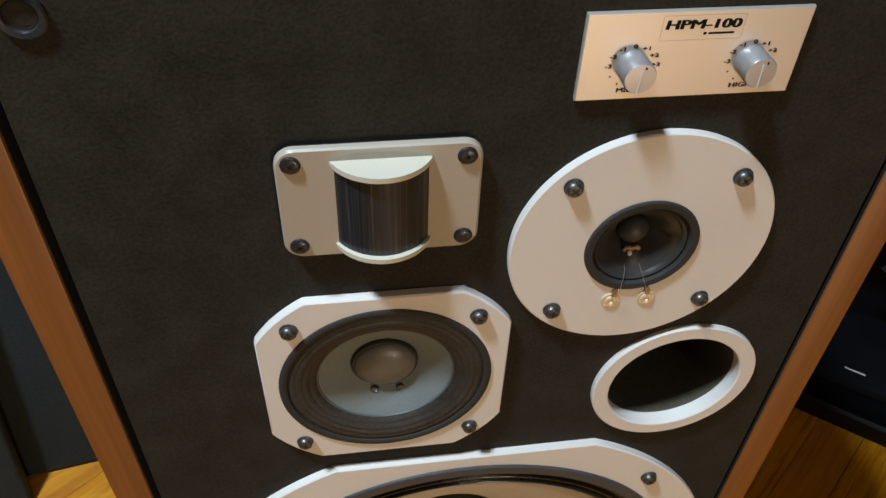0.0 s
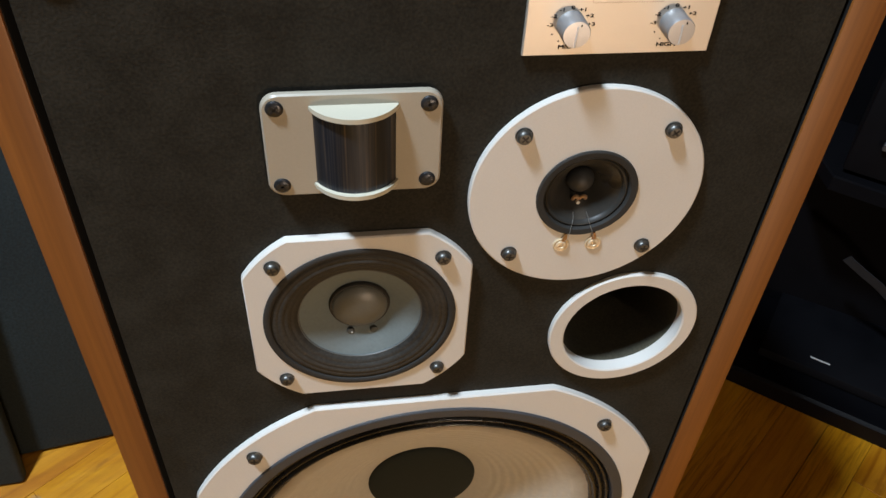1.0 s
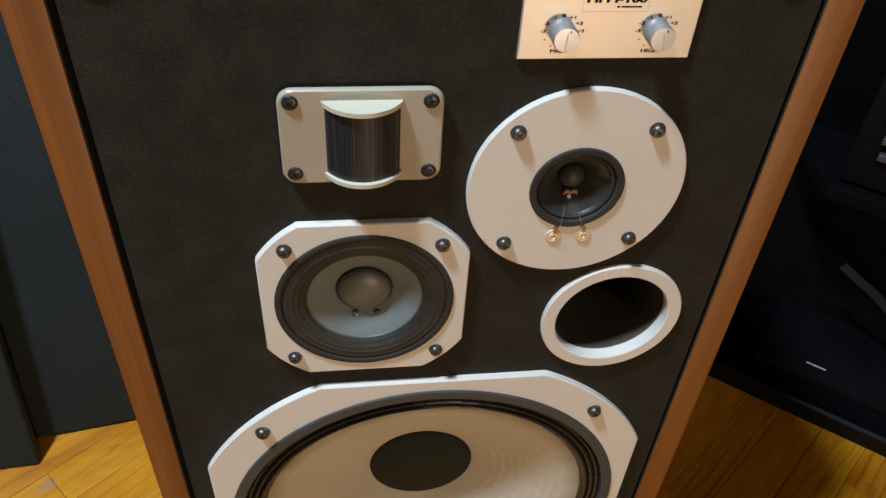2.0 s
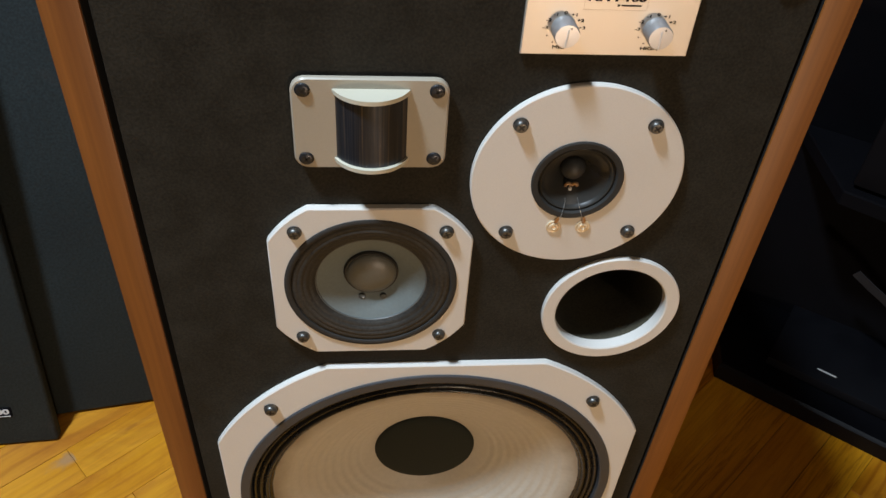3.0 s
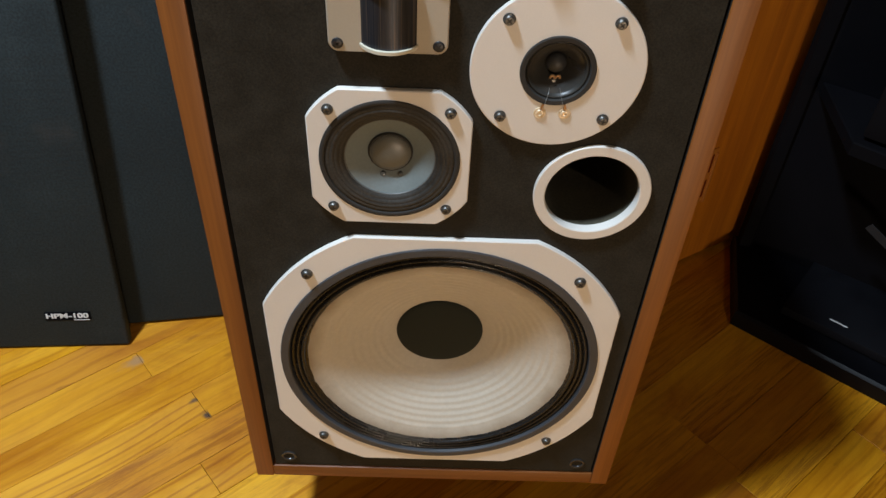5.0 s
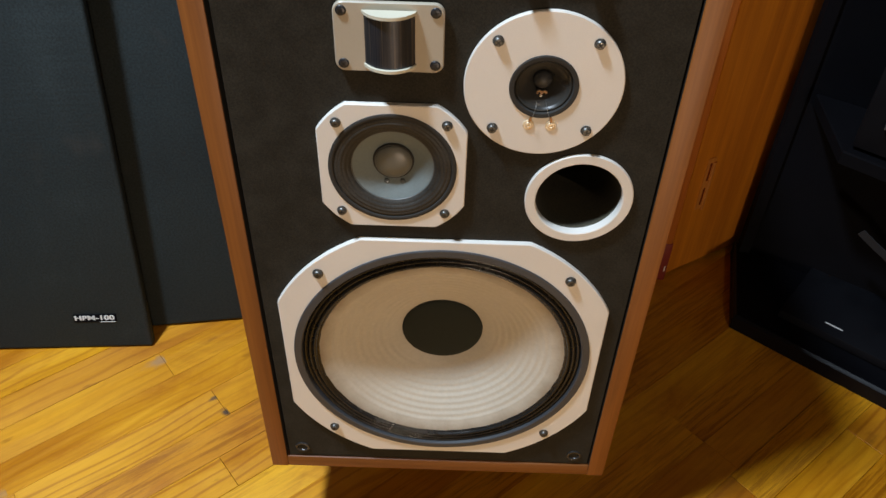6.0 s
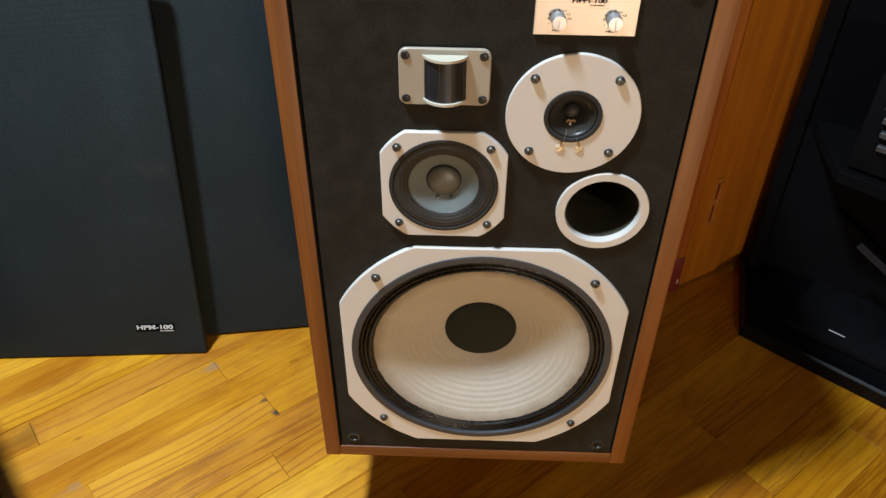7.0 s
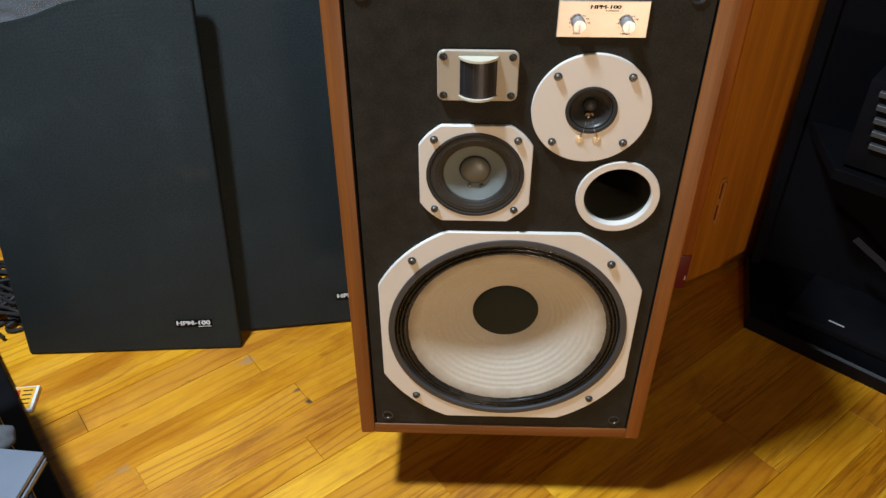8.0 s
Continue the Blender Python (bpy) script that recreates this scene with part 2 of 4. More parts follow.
def boards():
    """Honey-coloured oak strips: each board its own tone, long grain, open pores, a few dark stains."""
    m = mat("honey_oak", (0.42, 0.2, 0.05), 0.34)
    b = m.node_tree.nodes["Principled BSDF"]
    geo, info = node(m, "ShaderNodeNewGeometry"), node(m, "ShaderNodeObjectInfo")
    tone = node(m, "ShaderNodeMath")
    link(m, geo.outputs["Random Per Island"], tone.inputs[0]), link(m, info.outputs["Random"], tone.inputs[1])
    fr = node(m, "ShaderNodeMath")
    fr.operation = "FRACT"
    link(m, tone.outputs[0], fr.inputs[0])
    turn = node(m, "ShaderNodeVectorRotate")
    turn.rotation_type = "Z_AXIS"
    turn.inputs["Angle"].default_value = -GRAIN
    link(m, geo.outputs["Position"], turn.inputs["Vector"])
    shift = node(m, "ShaderNodeVectorMath")
    shift.operation = "MULTIPLY_ADD"
    shift.inputs[1].default_value = (1, 1, 1)
    off = node(m, "ShaderNodeCombineXYZ")
    k = node(m, "ShaderNodeMath")
    k.operation = "MULTIPLY"
    k.inputs[1].default_value = 37.0
    link(m, fr.outputs[0], k.inputs[0])
    for i in range(3):
        link(m, k.outputs[0], off.inputs[i])
    link(m, turn.outputs[0], shift.inputs[0]), link(m, off.outputs[0], shift.inputs[2])

    def layer(scale, **v):
        mp = node(m, "ShaderNodeMapping", Scale=scale)
        link(m, shift.outputs[0], mp.inputs["Vector"])
        n = node(m, "ShaderNodeTexNoise", Scale=1.0, **v)
        link(m, mp.outputs[0], n.inputs["Vector"])
        return n.outputs[0]

    broad, fine, spots = layer((1.7, 13, 13), Detail=5.0, Distortion=0.9, Roughness=0.55), layer((11, 230, 230), Detail=5.0, Roughness=0.6), layer((14, 36, 36), Detail=6.0)
    blotch = layer((4, 9, 9), Detail=7.0, Roughness=0.66, Distortion=0.6)
    pores = layer((8, 150, 150), Detail=6.0, Roughness=0.7, Distortion=0.5)
    # arched growth rings, on some boards only
    wv = node(m, "ShaderNodeTexWave", Scale=5.0, Distortion=9.0, Detail=2.0, Detail_Scale=0.9)
    wv.bands_direction = "Y"
    mp = node(m, "ShaderNodeMapping", Scale=(0.75, 3.4, 1))
    link(m, shift.outputs[0], mp.inputs["Vector"]), link(m, mp.outputs[0], wv.inputs["Vector"])
    seven = node(m, "ShaderNodeMath")
    seven.operation = "MULTIPLY"
    seven.inputs[1].default_value = 7.3
    link(m, fr.outputs[0], seven.inputs[0])
    other = node(m, "ShaderNodeMath")
    other.operation = "FRACT"
    link(m, seven.outputs[0], other.inputs[0])
    ringed = node(m, "ShaderNodeMapRange", From_Min=0.54, From_Max=0.80, To_Min=0.0, To_Max=0.60)
    link(m, other.outputs[0], ringed.inputs["Value"])
    porous = node(m, "ShaderNodeMapRange", From_Min=0.10, From_Max=0.62, To_Min=0.75, To_Max=0.12)
    link(m, other.outputs[0], porous.inputs["Value"])
    base = ramp(m, fr.outputs[0], [(0.0, (0.55, 0.220, 0.008)), (0.3, (0.62, 0.269, 0.009)), (0.6, (0.68, 0.312, 0.010)), (0.9, (0.78, 0.392, 0.013)), (1.0, (0.55, 0.220, 0.008))])
    col = base
    for f, stops, amount in ((broad, [(0.36, (0.74, 0.60, 0.44)), (0.47, (0.92, 0.86, 0.76)), (0.60, (1, 1, 1))], 0.62), (blotch, [(0.34, (0.66, 0.49, 0.33)), (0.48, (0.92, 0.86, 0.76)), (0.64, (1.10, 1.14, 1.10))], 0.85),
                             (pores, [(0.40, (0.50, 0.38, 0.25)), (0.52, (1, 1, 1)), (0.66, (1.12, 1.10, 1.0))], porous.outputs[0]),
                             (wv.outputs["Fac"], [(0.03, (0.55, 0.40, 0.26)), (0.12, (0.84, 0.72, 0.58)), (0.30, (1, 1, 1))], ringed.outputs[0]), (fine, [(0.38, (0.62, 0.50, 0.36)), (0.50, (1, 1, 1))], 0.14),
                             (spots, [(0.26, (0.45, 0.36, 0.30)), (0.33, (1, 1, 1))], 0.6)):
        mx = node(m, "ShaderNodeMix")
        mx.data_type, mx.blend_type = "RGBA", "MULTIPLY"
        if isinstance(amount, float):
            mx.inputs[0].default_value = amount
        else:
            link(m, amount, mx.inputs[0])
        link(m, col, mx.inputs[6]), link(m, ramp(m, f, stops), mx.inputs[7])
        col = mx.outputs[2]
    # worn, greyed places that end at a butt joint: place along and across the grain, half lengths, colour, amount
    wob = node(m, "ShaderNodeTexNoise", Scale=70.0, Detail=5.0)
    link(m, geo.outputs["Position"], wob.inputs["Vector"])
    for u, v, lu, lv, colour, amount in WORN_SPOTS:
        mp = node(m, "ShaderNodeMapping", Location=(-u / lu, -v / lv, 0), Scale=(1 / lu, 1 / lv, 0))
        link(m, turn.outputs[0], mp.inputs["Vector"])
        dist = node(m, "ShaderNodeVectorMath")
        dist.operation = "LENGTH"
        link(m, mp.outputs[0], dist.inputs[0])
        warp = node(m, "ShaderNodeMath")
        warp.operation = "MULTIPLY_ADD"
        warp.inputs[1].default_value = 1.9
        link(m, wob.outputs[0], warp.inputs[0]), link(m, dist.outputs["Value"], warp.inputs[2])
        edge = node(m, "ShaderNodeMapRange", From_Min=1.2, From_Max=2.0, To_Min=amount, To_Max=0.0)
        link(m, warp.outputs[0], edge.inputs["Value"])
        part_of = node(m, "ShaderNodeSeparateXYZ")
        link(m, turn.outputs[0], part_of.inputs[0])
        before = node(m, "ShaderNodeMath")
        before.operation = "LESS_THAN"
        before.inputs[1].default_value = u + 0.003
        link(m, part_of.outputs[0], before.inputs[0])
        both = node(m, "ShaderNodeMath")
        both.operation = "MULTIPLY"
        link(m, edge.outputs[0], both.inputs[0]), link(m, before.outputs[0], both.inputs[1])
        mx = node(m, "ShaderNodeMix")
        mx.data_type = "RGBA"
        mx.inputs[7].default_value = (*colour, 1)
        link(m, both.outputs[0], mx.inputs[0]), link(m, col, mx.inputs[6])
        col = mx.outputs[2]
    link(m, col, b.inputs["Base Color"])
    rr = node(m, "ShaderNodeMapRange", From_Min=0.3, From_Max=0.7, To_Min=0.28, To_Max=0.60)
    link(m, broad, rr.inputs["Value"]), link(m, rr.outputs[0], b.inputs["Roughness"])
    bp = node(m, "ShaderNodeBump", Strength=0.45, Distance=0.0006)
    link(m, fine, bp.inputs["Height"]), link(m, bp.outputs[0], b.inputs["Normal"])
    return m


OAK = boards()

# ---- building helpers ----


def mesh_of(name, bm, material, sharp=32):
    bmesh.ops.recalc_face_normals(bm, faces=bm.faces)
    me = bpy.data.meshes.new(name)
    bm.to_mesh(me)
    bm.free()
    me.materials.append(material)
    me.polygons.foreach_set("use_smooth", [True] * len(me.polygons))
    me.set_sharp_from_angle(angle=radians(sharp))
    return me


def part(name, bm, material, parent, label="", at=None, sharp=32):
    """Links a bmesh (or a mesh that is already made) as one object under a thing or part."""
    me = bm if isinstance(bm, bpy.types.Mesh) else mesh_of(name, bm, material, sharp)
    ob = new(name, me)
    ob.parent = parent
    if at is not None:
        ob.matrix_local = at if isinstance(at, Matrix) else Matrix.Translation(at)
    return tagged(ob, label)


def thing(name, m, label, category, group="", kind=""):
    ob = new(name)
    ob.empty_display_size = 0.05
    ob.matrix_world = m
    return tagged(ob, label, category, group, kind)


def box(x0, x1, y0, y1, z0, z1, bevel=0.0, seg=1):
    bm = bmesh.new()
    bmesh.ops.create_cube(bm, size=1, matrix=Matrix.Translation(((x0 + x1) / 2, (y0 + y1) / 2, (z0 + z1) / 2)) @ Matrix.Diagonal((x1 - x0, y1 - y0, z1 - z0, 1)))
    if bevel:
        bmesh.ops.bevel(bm, geom=list(bm.edges), offset=bevel, segments=seg, profile=0.5, affect="EDGES")
    return bm


def lathe(profile, cx=0.0, cz=0.0, seg=96):
    """Turns rows of (radius, y) round the axis along y through (cx, cz)."""
    bm = bmesh.new()
    rings = []
    for r, y in profile:
        if r < 1e-6:
            rings.append([bm.verts.new((cx, y, cz))])
        else:
            rings.append([bm.verts.new((cx + r * math.cos(2 * math.pi * k / seg), y, cz + r * math.sin(2 * math.pi * k / seg))) for k in range(seg)])
    for a, b in zip(rings, rings[1:]):
        for k in range(seg):
            j = (k + 1) % seg
            if len(a) == 1 and len(b) == 1:
                continue
            if len(a) == 1:
                bm.faces.new((a[0], b[k], b[j]))
            elif len(b) == 1:
                bm.faces.new((a[k], b[0], a[j]))
            else:
                bm.faces.new((a[k], b[k], b[j], a[j]))
    return bm


def circle(r, cx, cz, seg=96):
    return [(cx + r * math.cos(2 * math.pi * k / seg), cz + r * math.sin(2 * math.pi * k / seg)) for k in range(seg)]


def clipped_circle(r, half, cx, cz, seg=18):
    """A circle cut by a square: four flats and four arcs."""
    a0 = math.acos(half / r)
    out = []
    for q in range(4):
        for k in range(seg + 1):
            a = q * math.pi / 2 + a0 + (math.pi / 2 - 2 * a0) * k / seg
            out.append((cx + r * math.cos(a), cz + r * math.sin(a)))
    return out


def rounded(hw, hh, r, cx, cz, seg=8):
    out = []
    for sx, sz, a in ((1, 1, 0), (-1, 1, 90), (-1, -1, 180), (1, -1, 270)):
        for k in range(seg + 1):
            t = radians(a + 90 * k / seg)
            out.append((cx + sx * (hw - r) + r * math.cos(t), cz + sz * (hh - r) + r * math.sin(t)))
    return out


def grow(loop, d):
    """Offsets a closed, convex loop outwards by d."""
    n = len(loop)
    cx, cz = sum(p[0] for p in loop) / n, sum(p[1] for p in loop) / n
    return [(x + d * (x - cx) / math.hypot(x - cx, z - cz), z + d * (z - cz) / math.hypot(x - cx, z - cz)) for x, z in loop]


def plate(outer, holes, back, front, bevel=0.0007, close=False):
    """A flat plate in the x-z plane with openings right through it and eased front edges."""
    bm = bmesh.new()

    def ring(loop, y):
        vs = [bm.verts.new((x, y, z)) for x, z in loop]
        return vs, [bm.edges.new((vs[k], vs[(k + 1) % len(vs)])) for k in range(len(vs))]

    def skin(a, b):
        for k in range(len(a)):
            j = (k + 1) % len(a)
            bm.faces.new((a[k], a[j], b[j], b[k]))

    caps, backs = [], []
    for loop, sign in [(outer, -1)] + [(h, 1) for h in holes]:
        f, fe = ring(grow(loop, sign * bevel), front)
        s, _ = ring(loop, front + bevel)
        b, be = ring(loop, back)
        skin(f, s), skin(s, b)
        caps += fe
        backs += be
    bmesh.ops.triangle_fill(bm, use_beauty=True, edges=caps, normal=(0, -1, 0))
    if close:
        bmesh.ops.triangle_fill(bm, use_beauty=True, edges=backs, normal=(0, 1, 0))
    return bm


def prism(loop, z0, z1, inset=0.0, drop=0.0):
    """An upright prism over a convex loop of (x, y), its top edge eased."""
    bm = bmesh.new()
    rows = [[bm.verts.new((x, y, z0)) for x, y in loop], [bm.verts.new((x, y, z1 - drop)) for x, y in loop]]
    if inset:
        n = len(loop)
        cx, cy = sum(p[0] for p in loop) / n, sum(p[1] for p in loop) / n
        top = []
        for k in range(n):
            p, a, c = Vector(loop[k]), Vector(loop[k - 1]), Vector(loop[(k + 1) % n])
            d = ((a - p).normalized() + (c - p).normalized())
            d = d.normalized() if d.length > 1e-4 else (Vector((cx, cy)) - p).normalized()
            q = p + d * inset * 1.414
            top.append(bm.verts.new((q.x, q.y, z1)))
        rows.append(top)
    for a, b in zip(rows, rows[1:]):
        for k in range(len(a)):
            j = (k + 1) % len(a)
            bm.faces.new((a[k], a[j], b[j], b[k]))
    bm.faces.new(rows[-1]), bm.faces.new(rows[0][::-1])
    return bm


def tube(points, r, seg=8):
    """A round cord through a row of points."""
    bm = bmesh.new()
    pts = [Vector(p) for p in points]
    rings = []
    for k, p in enumerate(pts):
        d = (pts[min(k + 1, len(pts) - 1)] - pts[max(k - 1, 0)]).normalized()
        u = d.cross(Vector((0.13, 0.31, 0.94))).normalized()
        v = d.cross(u)
        rings.append([bm.verts.new(p + r * (math.cos(2 * math.pi * i / seg) * u + math.sin(2 * math.pi * i / seg) * v)) for i in range(seg)])
    for a, b in zip(rings, rings[1:]):
        for k in range(seg):
            j = (k + 1) % seg
            bm.faces.new((a[k], a[j], b[j], b[k]))
    bm.faces.new(rings[0]), bm.faces.new(rings[-1][::-1])
    return bm


def curve_points(ctrl, n=10):
    """A smooth row of points through the control points."""
    c = [Vector(p) for p in ctrl]
    c = [2 * c[0] - c[1]] + c + [2 * c[-1] - c[-2]]
    out = []
    for i in range(1, len(c) - 2):
        for k in range(n):
            t = k / n
            out.append(0.5 * (2 * c[i] + (c[i + 1] - c[i - 1]) * t + (2 * c[i - 1] - 5 * c[i] + 4 * c[i + 1] - c[i + 2]) * t * t + (3 * c[i] - c[i - 1] - 3 * c[i + 1] + c[i + 2]) * t ** 3))
    return out + [c[-2]]


def writing(name, text, size, material, parent, at, align="CENTER", wide=1.0, bold=0.0, deep=0.0001, label="", slant=0.0, heavy=0.0):
    """Raised or printed letters, standing in the x-z plane and read from -y."""
    fc = bpy.data.curves.new(name, "FONT")
    fc.body, fc.size, fc.align_x, fc.extrude, fc.offset, fc.resolution_u = text, size, align, deep, bold, 3
    fc.shear = slant
    ob = new(name, fc)
    bpy.context.view_layer.update()
    me = bpy.data.meshes.new_from_object(ob.evaluated_get(bpy.context.evaluated_depsgraph_get()))
    bpy.data.objects.remove(ob)
    me.materials.clear()
    me.materials.append(material)
    me.transform(pose(0, 0, 0, 90) @ Matrix.Diagonal((wide, 1, 1, 1)))
    if heavy:
        bm = bmesh.new()
        for k in (-1, 0, 1):
            me.transform(Matrix.Translation((heavy * (-1 if k < 0 else 1), -0.00003, 0)))
            bm.from_mesh(me)
        bm.to_mesh(me)
        bm.free()
    return part(name, me, material, parent, label, at)


# ---- room ----
X0, X1, Y0, Y1, TOP = -2.2, 2.2, -2.6, 0.596, 3.0
OPEN0, OPEN1, HEAD = 0.392, 1.20, 2.05


def slab(name, x0, x1, y0, y1, z0, z1, material, label, category):
    ob = new(name, mesh_of(name, box(x0, x1, y0, y1, z0, z1), material))
    return tagged(ob, label, category, kind="structure")


slab("wall_west", X0 - 0.1, X0, Y0, Y1, 0, TOP, WALL, "plain tan painted wall of the room", "wall")
slab("wall_east", X1, X1 + 0.1, Y0, Y1, 0, TOP, WALL, "plain tan painted wall of the room", "wall")
slab("wall_south", X0 - 0.1, X1 + 0.1, Y0 - 0.1, Y0, 0, TOP, WALL, "plain tan painted wall of the room", "wall")
bm = bmesh.new()
for x0, x1, z0, z1 in ((X0 - 0.1, OPEN0 - 0.05, 0, TOP), (OPEN1, X1 + 0.1, 0, TOP), (OPEN0 - 0.05, OPEN1, HEAD, TOP)):
    bmesh.ops.create_cube(bm, size=1, matrix=Matrix.Translation(((x0 + x1) / 2, Y1 + 0.06, (z0 + z1) / 2)) @ Matrix.Diagonal((x1 - x0, 0.12, z1 - z0, 1)))
tagged(new("wall_north", mesh_of("wall_north", bm, WALL)), "tan painted wall with a doorway in it", "wall", kind="structure")
slab("ceiling", X0 - 0.1, X1 + 0.1, Y0 - 0.1, 2.5, TOP, TOP + 0.1, CEILING, "flat brown boarded ceiling", "ceiling")
slab("wall_hall_west", 0.20, 0.30, Y1 + 0.12, 2.4, 0, TOP, WALL, "plain wall of the unlit room behind the doorway", "wall")
slab("wall_hall_east", 2.2, 2.3, Y1 + 0.12, 2.4, 0, TOP, WALL, "plain wall of the unlit room behind the doorway", "wall")
slab("wall_hall_north", 0.20, 2.3, 2.4, 2.5, 0, TOP, WALL, "plain wall of the unlit room behind the doorway", "wall")

jamb = thing("door_frame", pose(OPEN0 - 0.006, 0.524, 0), "red-brown stained wooden door jamb beside the doorway", "door frame", kind="structure")
part("jamb_post", box(-0.05, 0.009, -0.018, 0.12, 0, HEAD, 0.004, 2), JAMB_WOOD, jamb)
part("jamb_foot", box(-0.030, 0.0105, -0.0200, 0.010, 0.0, 0.085, 0.003, 2), mat("plain_red", (0.17, 0.022, 0.016), 0.4), jamb, "red lower end of the jamb")
# pale spot painted in for a white glint near the floor
part("glint_spot", box(0.0040, 0.0065, -0.0206, -0.0195, 0.022, 0.034, 0.0003), PALE, jamb, "small pale spot put in for a white glint")
part("door_stop", box(0.0085, 0.016, 0.06, 0.10, 0, HEAD, 0.002), JAMB_WOOD, jamb)

door = thing("door_1", pose(0.3985, 0.515, 0, 0, 0, 31.0), "open orange-stained wooden door standing ajar", "door", kind="structure")
part("door_leaf", box(0, 0.80, 0, 0.035, 0.006, 2.03, 0.003, 2), DOOR_WOOD, door)
hinge = part("hinge_plate", plate(rounded(0.009, 0.052, 0.002, 0.037, 0.195), [], 0.001, -0.0022, 0.0006), WORN, door, "paint-covered hinge plate with worn edges")
for z in (0.170, 0.220):
    part("hinge_slot", box(0.0335, 0.0385, -0.0026, 0.0, z - 0.018, z + 0.018, 0.0006), SLOT, hinge, "dark red worn slot")
part("knuckle", lathe([(0, -0.001), (0.0035, -0.001), (0.0035, 0.096), (0, 0.097)], seg=16), WORN, hinge, "", pose(0.0435, -0.0015, 0.142, 90))

# ---- loudspeaker ----
LIFT = 0.1537
W, H, DEEP, RIM, FRONT, BOARD = 0.1957, 0.670, 0.393, 0.0190, -0.0045, -0.0025
spk = thing("loudspeaker", pose(0, 0, LIFT), "walnut-veneered loudspeaker, four drivers uncovered, on a low stand", "loudspeaker")
part("side_panel", box(-W, -W + RIM, FRONT, DEEP, 0, H, 0.0012, 2), WALNUT_V, spk)
part("side_panel", box(W - RIM, W, FRONT, DEEP, 0, H, 0.0012, 2), WALNUT_V, spk)
part("bottom_panel", box(-W + RIM, W - RIM, FRONT + 0.0006, DEEP, 0.0004, RIM, 0.001, 2), WALNUT_H, spk)
part("top_panel", box(-W + RIM, W - RIM, FRONT + 0.0006, DEEP, H - RIM, H - 0.0004, 0.001, 2), WALNUT_H, spk)
part("back_panel", box(-W + RIM, W - RIM, DEEP - 0.02, DEEP - 0.002, RIM, H - RIM), STAND_WOOD, spk)

WX, WZ = 0.0004, 0.2017
MX, MZ = -0.0450, 0.4367
DX, DZ = 0.0708, 0.5165
TX, TZ = -0.0452, 0.5529
PX, PZ = 0.1117, 0.4100
INL, INR, IN0, IN1 = -W + RIM + 0.0034, W - RIM - 0.0020, RIM + 0.0018, H - RIM - 0.0022
baffle_loop = [(INL, IN0), (INR, IN0), (INR, IN1), (INL, IN1)]
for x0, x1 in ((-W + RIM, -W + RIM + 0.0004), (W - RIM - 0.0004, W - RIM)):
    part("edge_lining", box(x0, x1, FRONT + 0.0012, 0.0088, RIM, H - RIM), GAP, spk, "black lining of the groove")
holes = [circle(0.146, WX, WZ), circle(0.052, MX, MZ, 72), circle(0.030, DX, DZ, 48), circle(0.0385, PX, PZ, 64)]
part("baffle", plate(baffle_loop, holes, 0.018, BOARD, 0.0008), BAFFLE, spk, "black-brown textured front board")
# black backing puts the shade of the groove into its colour
part("groove", plate([(-W + RIM, RIM), (W - RIM, RIM), (W - RIM, H - RIM), (-W + RIM, H - RIM)], [grow(circle(0.155, WX, WZ), 0), circle(0.056, MX, MZ, 72), circle(0.035, DX, DZ, 48), circle(0.040, PX, PZ, 64)], 0.014, 0.009, 0.0002), GAP, spk, "groove round the front board, its shade put in as black")

# screws: domed head on a washer, raised black cross for the slot's shade
screw_me = mesh_of("screw", lathe([(0.0046, 0), (0.0047, -0.0008), (0.0041, -0.0012), (0.0041, -0.0024), (0.0037, -0.0034), (0.0028, -0.0041), (0.0, -0.0042)], seg=28), STEEL)
flat_me = mesh_of("screw", lathe([(0.0046, 0), (0.0046, -0.0006), (0.0042, -0.0011), (0.0031, -0.0016), (0.0, -0.0017)], seg=28), BLACK_SCREW)


def cross(y0, y1, arm, wide=0.00052):
    bm = bmesh.new()
    for a, b in ((arm, wide), (wide, arm)):
        bmesh.ops.create_cube(bm, size=1, matrix=Matrix.Translation((0, (y0 + y1) / 2, 0)) @ Matrix.Diagonal((2 * a, y1 - y0, 2 * b, 1)))
    return bm


cross_me, flat_cross_me = mesh_of("black_cross", cross(-0.00428, -0.003, 0.0023), SLOT_SHADE), mesh_of("black_cross", cross(-0.00180, -0.001, 0.0029, 0.0007), SLOT_SHADE)
rng = random.Random(4)


def screws(owner, cx, cz, dx, dz, y, head, slot, big=1.0):
    for sx in (-1, 1):
        for sz in (-1, 1):
            s = part("screw", head, None, owner, "", pose(cx + sx * dx, y, cz + sz * dz, rng.uniform(-2, 2), rng.uniform(0, 90), rng.uniform(-2, 2)) @ Matrix.Scale(big, 4))
            part("black_cross", slot, None, s)


# woofer
FACE = -0.0070
woofer = part("woofer_plate", plate(clipped_circle(0.1755, 0.1583, WX, WZ), [circle(0.1414, WX, WZ)], BOARD + 0.0002, FACE, 0.0009), PLATE, spk, "white octagonal woofer frame")
part("gasket", lathe([(0.1490, FACE - 0.0001), (0.1489, FACE - 0.0012), (0.1482, FACE - 0.0017), (0.1420, FACE - 0.0018), (0.1411, FACE - 0.0011), (0.1405, FACE + 0.002), (0.1404, 0.004)], WX, WZ, 128), GASKET, woofer, "slate-grey ring gasket")
prof = [(0.1407, -0.002)]
for k in range(37):
    t = k / 36
    prof.append((0.1405 - 0.0141 * t, -0.0030 - 0.0008 * t - 0.0026 * abs(math.sin(3 * math.pi * t))))
prof.append((0.1262, -0.0030))
